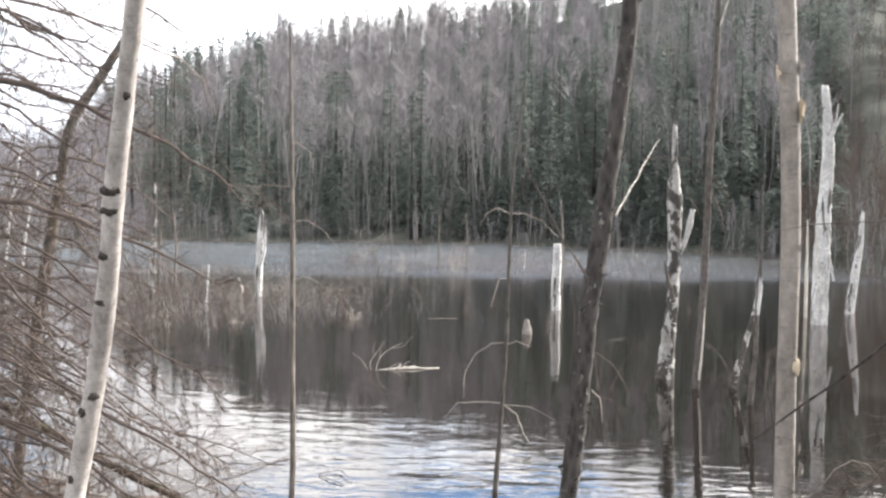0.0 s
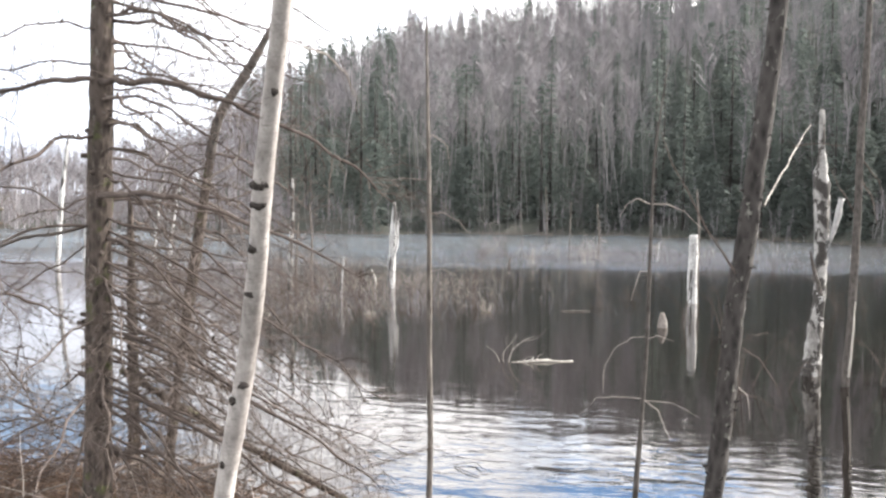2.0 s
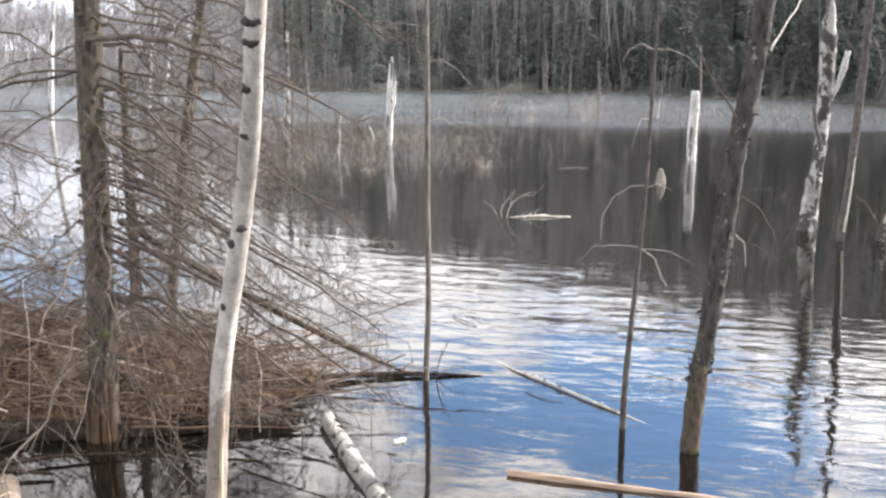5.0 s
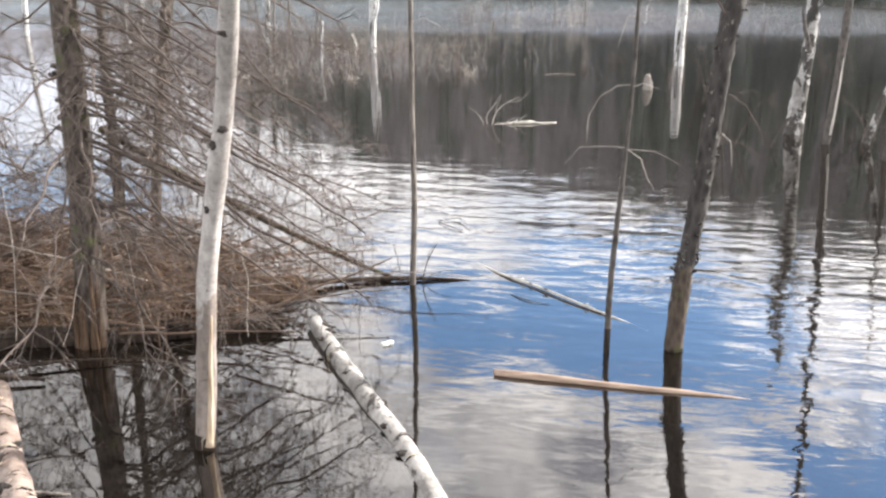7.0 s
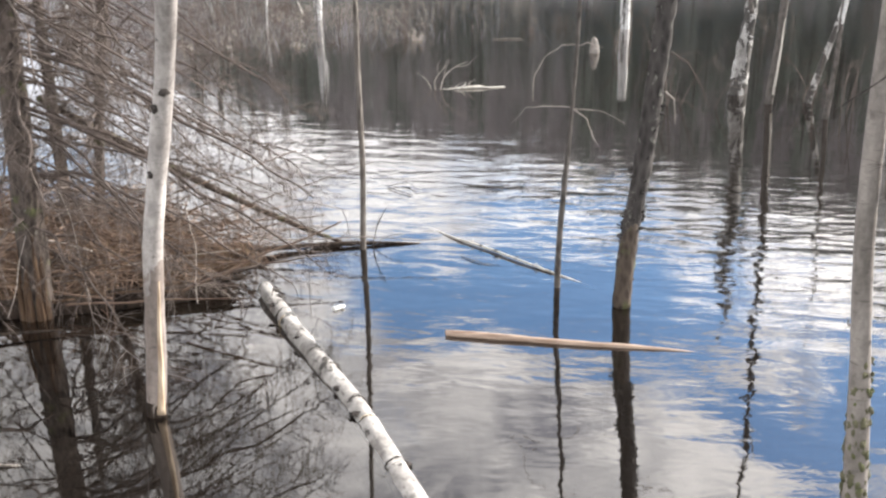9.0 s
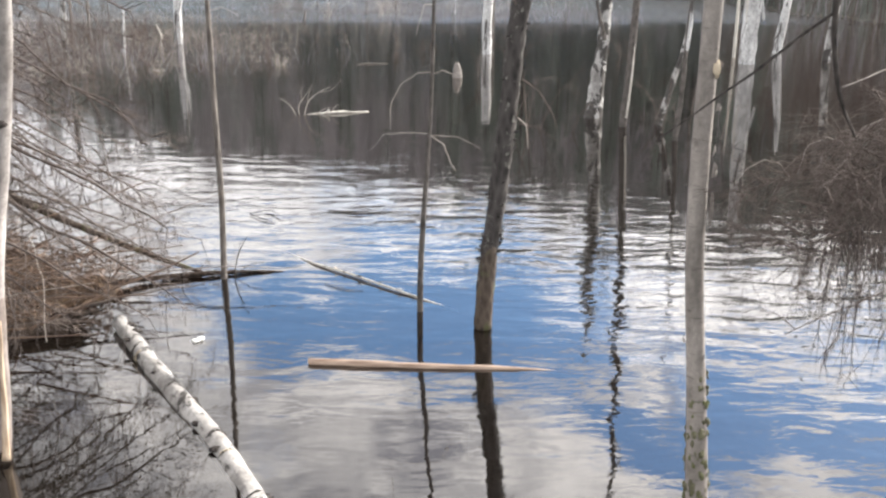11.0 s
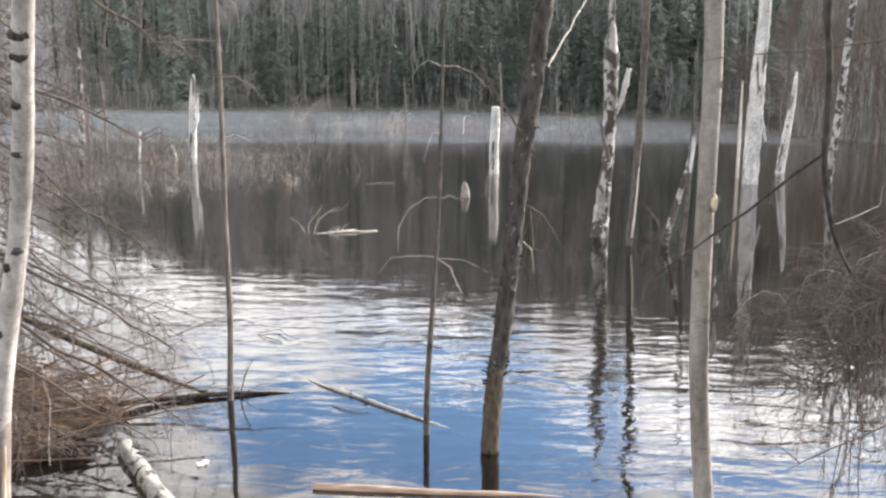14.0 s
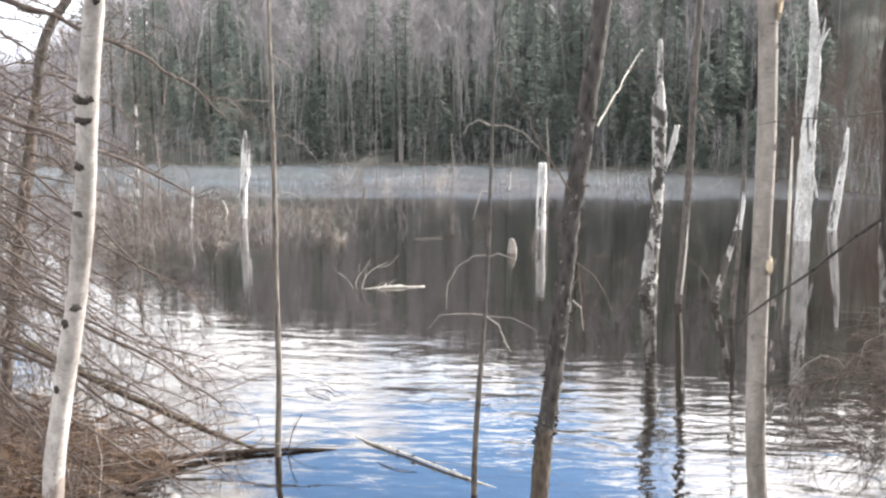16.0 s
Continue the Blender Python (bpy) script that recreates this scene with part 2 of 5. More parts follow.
# peat of the hummock and ground of the hill
PEAT, pn, pb, ptc = material("peat", 0.95, 0.2)
link(pn, ramp(pn, noise_tex(pn, ptc, 9, 6, 0.65), ((0.3, (0.022, 0.014, 0.009)), (0.6, (0.085, 0.055, 0.033)), (0.8, (0.19, 0.135, 0.08)))), pb.inputs["Base Color"])
bumped(pn, pb, noise_tex(pn, ptc, 24, 5, 0.7), 1.0, 0.04)
GROUND, gn, gb, gtc = material("forest floor", 0.95, 0.15)
g1 = ramp(gn, noise_tex(gn, gtc, 0.16, 6, 0.65), ((0.3, (0.054, 0.060, 0.052)), (0.55, (0.098, 0.103, 0.092)), (0.75, (0.148, 0.150, 0.134))))
g2 = ramp(gn, noise_tex(gn, gtc, 6.0, 5, 0.7), ((0.3, 0.45), (0.7, 1.0)))
link(gn, mix(gn, 0.7, g1, g2, "MULTIPLY"), gb.inputs["Base Color"])
bumped(gn, gb, noise_tex(gn, gtc, 3.0, 6, 0.7), 0.8, 0.2)

# water: a glossy skin over dark, tea-brown depth; ripples in wind patches
WATER = bpy.data.materials.new("pond water")
WATER.use_nodes = True
nt = WATER.node_tree
nt.nodes.clear()
pos = nt.nodes.new("ShaderNodeTexCoord").outputs["Object"]
xyz = nt.nodes.new("ShaderNodeSeparateXYZ")
link(nt, pos, xyz.inputs[0])
wander = maths(nt, "MULTIPLY", maths(nt, "SUBTRACT", noise_tex(nt, stretched(nt, pos, 0.35, 0.5, 1), 1.0, 3), 0.5), 3.0)
reach = maths(nt, "ADD", xyz.outputs[1], wander)
slant = maths(nt, "ADD", reach, maths(nt, "MULTIPLY", maths(nt, "MAXIMUM", maths(nt, "ADD", xyz.outputs[0], 1.0), 0.0), 0.55))      # the ruffled water ends nearer on the wooded side
breeze = ramp(nt, maths(nt, "DIVIDE", slant, 40.0), ((0.085, 0.010), (0.115, 0.045), (0.15, 0.10), (0.185, 0.15), (0.21, 0.100), (0.25, 0.047), (0.30, 0.030), (0.372, 0.025), (0.6, 0.022)))
patches = ramp(nt, noise_tex(nt, stretched(nt, pos, 0.45, 0.9, 1, (2, 5, 0)), 1.0, 3, 0.6), ((0.34, 0.40), (0.64, 1.40)))
spin = nt.nodes.new("ShaderNodeMapping")
spin.inputs["Rotation"].default_value = (0, 0, radians(9))
link(nt, pos, spin.inputs["Vector"])
wide = noise_tex(nt, stretched(nt, spin.outputs[0], 2.0, 5.4, 1), 1.0, 2, 0.42, 0.5)
small = noise_tex(nt, stretched(nt, pos, 6.0, 13.0, 1, (0.7, 0.3, 0)), 1.0, 3, 0.5, 0.5)
swell = maths(nt, "ADD", maths(nt, "MULTIPLY", wide, 0.80), maths(nt, "MULTIPLY", small, 0.30))
far_chop = ramp(nt, maths(nt, "DIVIDE", reach, 40.0), ((0.70, 0.0), (0.84, 1.0)))
stirred = maths(nt, "MULTIPLY", ramp(nt, maths(nt, "DIVIDE", xyz.outputs[0], 4.0), ((0.18, 0.0), (0.42, 0.03))), ramp(nt, maths(nt, "DIVIDE", reach, 40.0), ((0.12, 1.0), (0.18, 0.0))))
lee = maths(nt, "MULTIPLY", ramp(nt, maths(nt, "DIVIDE", xyz.outputs[0], 8.0), ((0.10, 0.0), (0.26, 0.62))), ramp(nt, maths(nt, "DIVIDE", reach, 40.0), ((0.17, 0.0), (0.22, 1.0))))      # calmer under the wooded side
breeze = maths(nt, "MULTIPLY", maths(nt, "ADD", breeze, stirred), maths(nt, "SUBTRACT", 1.0, lee))
waves = maths(nt, "ADD", maths(nt, "MULTIPLY", maths(nt, "MULTIPLY", breeze, patches), swell), maths(nt, "MULTIPLY", maths(nt, "MULTIPLY", maths(nt, "ADD", wide, small), 1.7), far_chop))
wb = node(nt, "ShaderNodeBump", Strength=1.0, Distance=0.064)
link(nt, waves, wb.inputs["Height"])
fres = node(nt, "ShaderNodeFresnel", IOR=2.1)
link(nt, wb.outputs[0], fres.inputs["Normal"])
gloss = node(nt, "ShaderNodeBsdfGlossy", Color=(0.990, 0.968, 0.955, 1))
link(nt, ramp(nt, maths(nt, "DIVIDE", maths(nt, "ADD", reach, wander), 60.0), ((0.13, 0.010), (0.17, 0.018), (0.22, 0.06), (0.27, 0.095), (0.44, 0.12), (0.60, 0.15), (0.74, 0.22))), gloss.inputs["Roughness"])
link(nt, wb.outputs[0], gloss.inputs["Normal"])
clear = node(nt, "ShaderNodeBsdfTransparent", Color=(0.24, 0.155, 0.10, 1))
murk_veil = node(nt, "ShaderNodeBsdfDiffuse", Color=(0.0055, 0.0045, 0.0038, 1))      # peat-stained water scatters a little light; also lifts darks in place of veiling glare
depths = nt.nodes.new("ShaderNodeAddShader")
link(nt, clear.outputs[0], depths.inputs[0])
link(nt, murk_veil.outputs[0], depths.inputs[1])
ms = nt.nodes.new("ShaderNodeMixShader")
link(nt, fres.outputs[0], ms.inputs[0])
link(nt, depths.outputs[0], ms.inputs[1])
link(nt, gloss.outputs[0], ms.inputs[2])
# pale sky reflection of ruffled water by the far shore, painted as diffuse colour
edge = maths(nt, "ADD", reach, maths(nt, "MULTIPLY", noise_tex(nt, stretched(nt, pos, 0.12, 0.5, 1, (8, 3, 0)), 1.0, 4, 0.6), 9.0))
sky_band = ramp(nt, maths(nt, "DIVIDE", edge, 60.0), ((0.52, 0.0), (0.68, 1.0)))
sheen_mottle = noise_tex(nt, stretched(nt, pos, 0.22, 0.9, 1, (1, 9, 0)), 1.0, 5, 0.65)
sky_band = maths(nt, "MULTIPLY", sky_band, ramp(nt, sheen_mottle, ((0.40, 0.02), (0.60, 0.27))))
sky_band = maths(nt, "MULTIPLY", sky_band, ramp(nt, maths(nt, "DIVIDE", xyz.outputs[0], 20.0), ((0.15, 1.0), (0.70, 0.35))))      # weaker towards the wooded side
sky_sheen = node(nt, "ShaderNodeBsdfDiffuse", Roughness=0.6)
link(nt, ramp(nt, sheen_mottle, ((0.35, (0.15, 0.215, 0.265)), (0.65, (0.285, 0.355, 0.415)))), sky_sheen.inputs["Color"])
skin = nt.nodes.new("ShaderNodeMixShader")
link(nt, sky_band, skin.inputs[0])
link(nt, ms.outputs[0], skin.inputs[1])
link(nt, sky_sheen.outputs[0], skin.inputs[2])
link(nt, skin.outputs[0], nt.nodes.new("ShaderNodeOutputMaterial").inputs[0])


# ---- mesh building ----
class Build:
    """Collects vertices and faces for one mesh."""

    def __init__(self):
        self.v, self.f = [], []

    def tube(self, pts, radii, seg=6, steps=4, rough=0.0, rng=random, close=True):
        """A tapered tube along a smooth line through pts."""
        line, rad = smooth(pts, radii, steps)
        base = len(self.v)
        for i, p in enumerate(line):
            t = (line[min(i + 1, len(line) - 1)] - line[max(i - 1, 0)]).normalized()
            side = t.cross(Vector((0.31, 0.17, 0.93)) if abs(t.z) < 0.9 else Vector((0, 1, 0.1))).normalized()
            other = t.cross(side)
            for k in range(seg):
                a = 2 * math.pi * k / seg
                r = rad[i] * (1 + rough * rng.uniform(-1, 1))
                self.v.append(tuple(p + side * (r * math.cos(a)) + other * (r * math.sin(a))))
        for i in range(len(line) - 1):
            for k in range(seg):
                a, b = base + i * seg + k, base + i * seg + (k + 1) % seg
                self.f.append((a, b, b + seg, a + seg))
        if close and seg > 2:
            self.f.append(tuple(base + k for k in reversed(range(seg))))
            self.f.append(tuple(base + (len(line) - 1) * seg + k for k in range(seg)))
        return line

    def blade(self, pts, width, turn):
        """A thin ribbon along pts that narrows to its tip; turn: its flat side's direction."""
        base, n = len(self.v), len(pts)
        for i, p in enumerate(pts):
            w = turn * (width * (1 - 0.85 * i / (n - 1)) * 0.5)
            self.v += [tuple(p - w), tuple(p + w)]
        self.f += [(base + 2 * i, base + 2 * i + 1, base + 2 * i + 3, base + 2 * i + 2) for i in range(n - 1)]

    def blob(self, c, rx, ry, rz, rng, rough=0.15, m=None):
        """A lumpy ellipsoid."""
        base, rings, seg = len(self.v), 6, 9
        for i in range(rings + 1):
            a = math.pi * i / rings
            for k in range(seg):
                b = 2 * math.pi * k / seg
                r = 1 + rough * rng.uniform(-1, 1)
                p = Vector((rx * r * math.sin(a) * math.cos(b), ry * r * math.sin(a) * math.sin(b), rz * r * math.cos(a)))
                self.v.append(tuple(Vector(c) + (m @ p if m else p)))
        for i in range(rings):
            for k in range(seg):
                a, b = base + i * seg + k, base + i * seg + (k + 1) % seg
                self.f.append((a, a + seg, b + seg, b))

    def mesh(self, name, mat, shade=True):
        me = bpy.data.meshes.new(name)
        me.from_pydata(self.v, [], self.f)
        me.materials.append(mat)
        if shade:
            me.polygons.foreach_set("use_smooth", [True] * len(me.polygons))
        me.update()
        return me


def smooth(pts, radii, steps):
    """Catmull-Rom points and radii through pts."""
    p = [Vector(q) for q in pts]
    if steps < 2 or len(p) < 3:
        return p, list(radii)
    line, rad = [], []
    for i in range(len(p) - 1):
        a, b, c, d = p[max(i - 1, 0)], p[i], p[i + 1], p[min(i + 2, len(p) - 1)]
        for s in range(steps):
            t = s / steps
            line.append(0.5 * (2 * b + (c - a) * t + (2 * a - 5 * b + 4 * c - d) * t * t + (3 * b - a - 3 * c + d) * t ** 3))
            rad.append(radii[i] * (1 - t) + radii[i + 1] * t)
    return line + [p[-1]], rad + [radii[-1]]


def thing(name, at, label, category, group=""):
    e = new(name)
    e.location, e.empty_display_size = at, 0.2
    return tagged(e, label, category, group)


def part(name, build, mat, parent, label="", shade=True):
    """Links one mesh, given in the parent's space, as a part."""
    ob = new(name, build.mesh(name, mat, shade))
    ob.parent = parent
    return tagged(ob, label) if label else ob


def lone(name, build, mat, label, category="", group="", kind="", shade=True):
    return tagged(new(name, build.mesh(name, mat, shade)), label, category, group, kind)


def rel(pts, at):
    return [Vector(p) - Vector(at) for p in pts]


# ---- ground, hill and water ----
SHORE = ((-180, 22), (-100, 25), (-70, 43), (-45, 58), (-29, 68), (-24, 62), (-18, 57), (0, 58), (12, 54), (18, 48), (24, 37), (32, 30), (45, 24), (60, 19), (90, 10), (140, 9), (180, 22))
HILL = ((-180, 0.08), (-60, 0.08), (-30, 0.08), (-23, 0.14), (-18, 0.58), (-8, 0.88), (0, 1.03), (5, 1.14), (12, 1.28), (18, 1.34), (22, 1.32), (27, 1.09), (40, 1.07), (90, 0.85), (180, 0.08))


def table(rows, a):
    for (a0, v0), (a1, v1) in zip(rows, rows[1:]):
        if a <= a1:
            t = (a - a0) / (a1 - a0)
            return v0 + (v1 - v0) * t * t * (3 - 2 * t)
    return rows[-1][1]


def shore_at(a):
    return table(SHORE, a) * (1 + 0.05 * noise.noise((a * 0.21, 3.1, 0.0)) + 0.03 * noise.noise((a * 0.9, 1.1, 0.0)))


def height(x, y):
    a, r = math.degrees(math.atan2(x, y)), math.hypot(x, y)
    d = shore_at(a)
    bank = 2.15 + 0.25 * noise.noise((x * 0.8, 0.3, 0.0)) - 0.02 * x * x
    rough = noise.noise((x * 0.11, y * 0.11, 0.0))
    if r > d:
        run = min(r, 165.0 + 8 * rough) - d
        rise = max(0.0, run) * 0.272 * table(HILL, a)
        rise *= min(1.0, 0.35 + run / 45) if run > 0 else 0
        rise = rise - max(0.0, r - 200) * 0.01
        return min(1.0, (r - d) / 2.5) * 0.55 - 0.12 + max(rise, 0) + 0.6 * rough * min(1.0, (r - d) / 15)
    if y < bank:
        return min(1.0, (bank - y) / 0.5) * 0.5 - 0.15 + 0.05 * noise.noise((x * 2.1, y * 2.1, 0.0))
    return -0.75 + 0.5 * max(0.0, 1 - (d - r) / 3.0) + 0.45 * max(0.0, 1 - (y - bank) / 0.6)


def ground():
    b = Build()
    radii = [0.25 + 0.30 * i for i in range(14)] + [4.6 * 1.058 ** i for i in range(104)]
    n = 288
    for r in radii:
        for k in range(n):
            a = 2 * math.pi * k / n
            x, y = r * math.sin(a), r * math.cos(a)
            b.v.append((x, y, height(x, y)))
    for i in range(len(radii) - 1):
        for k in range(n):
            j = (k + 1) % n
            b.f.append((i * n + k, (i + 1) * n + k, (i + 1) * n + j, i * n + j))
    b.f.append(tuple(range(n)))
    lone("ground", b, GROUND, "brown leaf-littered forest floor rising into a hill", kind="structure")


ground()
b = Build()
b.v = [(-1500, -60, 0), (1500, -60, 0), (1500, 1500, 0), (-1500, 1500, 0)]
b.f = [(0, 1, 2, 3)]
lone("water", b, WATER, "dark rippled pond water mirroring clouds, its far sky sheen painted in", kind="structure")

# ---- woods on the hill ----
def bare_tree(seed, h):
    """A leafless birch or aspen: trunk, limbs, and a haze of twigs."""
    rng = random.Random(seed)
    trunk, crown = Build(), Build()
    lean = Vector((rng.uniform(-0.12, 0.12), rng.uniform(-0.12, 0.12), 1))
    pts = [lean * (h * s) + Vector((rng.uniform(-0.12, 0.12), rng.uniform(-0.12, 0.12), 0)) for s in (0, 0.25, 0.5, 0.75, 1)]
    pts[0] = Vector((0, 0, -0.4))
    trunk.tube(pts, (0.040, 0.037, 0.031, 0.022, 0.007), 4, 2)
    for i in range(28):
        s = 0.60 + 0.39 * (i / 28) ** 0.9
        root = lean * (h * s)
        a, size = rng.uniform(0, 6.28), h * (0.055 + 0.20 * (1 - s)) * rng.uniform(0.6, 1.25)
        d = Vector((math.cos(a), math.sin(a), rng.uniform(0.7, 1.6))).normalized()
        mid, tip = root + d * size * 0.5, root + d * size + Vector((0, 0, 0.08 * size))
        crown.tube([root, mid, tip], (0.024, 0.017, 0.008), 3, 1)
        for _ in range(10):
            q = root.lerp(tip, rng.uniform(0.25, 1.0))
            e = (d + Vector((rng.uniform(-1, 1), rng.uniform(-1, 1), rng.uniform(-0.3, 0.9)))).normalized()
            ln = rng.uniform(0.35, 1.0)
            crown.blade([q, q + e * ln * 0.55 + Vector((0, 0, 0.03)), q + e * ln], 0.021, Vector((math.sin(a), -math.cos(a), 0.2)).normalized())
    return trunk, crown


def spruce(seed, h, thin=1.0, dense=0.85):
    """A narrow spruce: drooping sprays in whorls, ragged, with gaps."""
    rng = random.Random(seed)
    trunk, crown = Build(), Build()
    trunk.tube([(0, 0, -0.4), (0, 0, h * 0.5), (0, 0, h)], (0.12, 0.08, 0.01), 5, 1)
    z = h * rng.uniform(0.06, 0.14)
    while z < h * 0.99:
        s = 1 - z / h
        for _ in range(rng.randint(5, 7)):
            if rng.random() < 0.12:
                continue
            a = rng.uniform(0, 6.28)
            ln = (0.16 + h * 0.135 * thin * s ** 0.8) * rng.uniform(0.6, 1.15)
            d = Vector((math.cos(a), math.sin(a), 0))
            n = max(4, int(ln / 0.17 * dense))
            for k in range(n):
                u = (k + rng.uniform(0.3, 0.9)) / n
                p = Vector((0, 0, z)) + d * (ln * u) + Vector((0, 0, -0.34 * ln * u + 0.16 * ln * u * u + rng.uniform(-0.07, 0.07)))
                w = Vector((-d.y, d.x, 0)) * rng.choice((-1, 1)) + d * rng.uniform(0.2, 1.0)
                q = p + w.normalized() * rng.uniform(0.16, 0.34) + Vector((0, 0, -rng.uniform(0.02, 0.20)))
                crown.blade([p, q], rng.uniform(0.08, 0.14) / dense ** 0.6, (d * 0.7 + Vector((0, 0, rng.uniform(-0.9, 0.9)))).normalized())
        z += h * 0.026 + 0.06
    for k in range(5):
        crown.blade([Vector((0, 0, h * (0.93 + 0.012 * k))), Vector((0.05 * (-1) ** k, 0.03, h * (0.955 + 0.012 * k)))], 0.10, Vector((1, 0, 0)))
    return trunk, crown


def first_tree(name, made, mats, label, category, group):
    e = thing(name, (0, 0, 0), label, category, group)
    part("trunk", made[0], mats[0], e)
    part("crown", made[1], mats[1], e)
    return e


def spot(rng, a0, a1, lo, hi, power=1.0):
    a = rng.uniform(a0, a1)
    d = shore_at(a)
    r = d + lo + (hi - lo) * rng.random() ** power
    x, y = r * math.sin(radians(a)), r * math.cos(radians(a))
    return a, r, x, y, height(x, y)


def stand(kinds, count, rng, pick, low, high):
    """Sets count trees, the first of each kind being the original."""
    left = list(kinds)
    done = 0
    while done < count:
        x, y, z, ok = pick(rng)
        if not ok:
            continue
        m = Matrix.Translation((x, y, z)) @ Matrix.Rotation(rng.uniform(0, 6.28), 4, "Z")
        k = kinds[done % len(kinds)]
        s = rng.uniform(low, high)
        if k in left:
            left.remove(k)
            k.matrix_basis = m @ Matrix.Scale(s, 4)
        else:
            c = copy_thing(k, m)
            c.scale = (s, s, s)
        done += 1


def birch_spot(rng):
    a, r, x, y, z = spot(rng, -25, 36, 1.5, 92, 1.15)
    return x, y, z, noise.noise((x * 0.03, y * 0.03, 5.0)) > -0.25 and not (a > 21.5 and r < 70) and rng.random() < (0.16 if a < -11 else 1.0 if a < 3 else 0.2)


def spruce_spot(rng):
    a, r, x, y, z = spot(rng, -21, 36, 0.8, 112, 0.8)
    ridge = r > 122 and -19 < a < 9
    dark = (-9 < a < 34 and r - shore_at(a) < 30) or (-17 < a < -11 and r < 120)
    return x, y, z, not (a > 21.5 and r < 70) and rng.random() < (0.9 if dark else 0.9 if ridge else 0.14)


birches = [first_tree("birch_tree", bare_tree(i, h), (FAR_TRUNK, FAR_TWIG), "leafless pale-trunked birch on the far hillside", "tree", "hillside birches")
           for i, h in enumerate((9.6, 8.8, 10.4, 8.0, 9.2, 7.4))]
stand(birches, 290, random.Random(11), birch_spot, 0.8, 1.12)
spruces = [first_tree("spruce_tree", spruce(40 + i, h, t), (SPRUCE_BARK, NEEDLE), "dark green narrow spruce on the far hillside", "tree", "hillside spruces")
           for i, (h, t) in enumerate(((9.0, 1.0), (7.5, 1.15), (10.0, 0.85), (6.0, 1.25)))]
stand(spruces, 290, random.Random(12), spruce_spot, 0.75, 1.15)


def woods(name, label, seed, count, a0, a1, lo, hi, power, hmin, hmax, width, twigs, mat):
    """Far leafless woods: thin stems with a haze of twigs, past counting."""
    rng, b = random.Random(seed), Build()
    for _ in range(count):
        a, r, x, y, z = spot(rng, a0, a1, lo, hi, power)
        h = rng.uniform(hmin, hmax)
        root = Vector((x, y, z - 0.2))
        lean = Vector((rng.gauss(0, 0.06), 0, 1))
        side = Vector((math.cos(radians(a)), -math.sin(radians(a)), 0))
        b.tube([root, root + lean * h * 0.5 + side * rng.uniform(-0.15, 0.15), root + lean * h], (width, width * 0.8, width * 0.25), 3, 1, close=False)
        for _ in range(twigs):
            q = root + lean * h * rng.uniform(0.5, 1.0)
            e = (side * rng.uniform(-1, 1) + Vector((0, rng.uniform(-0.6, 0.6), rng.uniform(0.3, 1.3)))).normalized()
            ln = rng.uniform(0.08, 0.2) * h
            b.blade([q, q + e * ln * 0.5, q + e * ln], width * 0.85, side.cross(e).cross(e).normalized() if abs(side.dot(e)) < 0.99 else Vector((0, 0, 1)))
    lone(name, b, mat, label, "woods", kind="stuff", shade=False)


def spruce_woods():
    """Spruces behind and between the others, past counting."""
    rng, b = random.Random(25), Build()
    kinds = [spruce(70 + i, h, t, 0.62)[1] for i, (h, t) in enumerate(((8.5, 1.05), (7.0, 1.2), (9.5, 0.95)))]
    done = 0
    while done < 340:
        a, r, x, y, z = spot(rng, -20, 36, 4, 112, 0.8)
        p = 0.85 if (-9 < a < 36 and r - shore_at(a) < 34) else 0.5 if r > 120 else 0.28
        if rng.random() > p or (a > 21.5 and r < 70):
            continue
        k = kinds[done % 3]
        m = Matrix.Translation((x, y, z - 0.3)) @ Matrix.Rotation(rng.uniform(0, 6.28), 4, "Z") @ Matrix.Scale(rng.uniform(0.6, 1.1), 4)
        n = len(b.v)
        b.v += [tuple(m @ Vector(v)) for v in k.v]
        b.f += [tuple(i + n for i in f) for f in k.f]
        done += 1
    lone("spruce_woods", b, NEEDLE, "grey-green spruces crowding the hillside", "woods", kind="stuff", shade=False)


spruce_woods()


def understory():
    """Young spruces and dark brush between the trunks at the foot of the hill."""
    rng, b = random.Random(28), Build()
    kinds = [spruce(80 + i, h, 1.5, 0.85)[1] for i, h in enumerate((3.4, 2.6, 4.2))]
    for n in range(400):
        a, r, x, y, z = spot(rng, 2 if n % 3 == 0 else -15, 23, 0.8, 60, 1.5)
        k = kinds[n % 3]
        m = Matrix.Translation((x, y, z - 0.3)) @ Matrix.Rotation(rng.uniform(0, 6.28), 4, "Z") @ Matrix.Scale(rng.uniform(0.6, 1.35), 4)
        base = len(b.v)
        b.v += [tuple(m @ Vector(v)) for v in k.v]
        b.f += [tuple(i + base for i in f) for f in k.f]
    lone("understory", b, NEEDLE, "young dark green spruces between the trunks", "woods", kind="stuff", shade=False)


understory()
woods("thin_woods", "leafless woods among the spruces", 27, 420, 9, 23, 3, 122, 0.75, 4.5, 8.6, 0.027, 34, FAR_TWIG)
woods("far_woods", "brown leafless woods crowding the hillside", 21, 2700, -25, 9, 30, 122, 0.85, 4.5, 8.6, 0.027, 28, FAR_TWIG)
woods("pale_stems", "thin pale leafless stems on the far hillside", 29, 330, -10, 5, 1, 40, 1.1, 6.5, 9.5, 0.022, 9, FAR_TRUNK)
woods("slope_brush", "dark brown leafless brush covering the near slope", 36, 1800, 19.5, 44, -0.4, 95, 1.7, 1.4, 3.6, 0.017, 26, BRUSH)
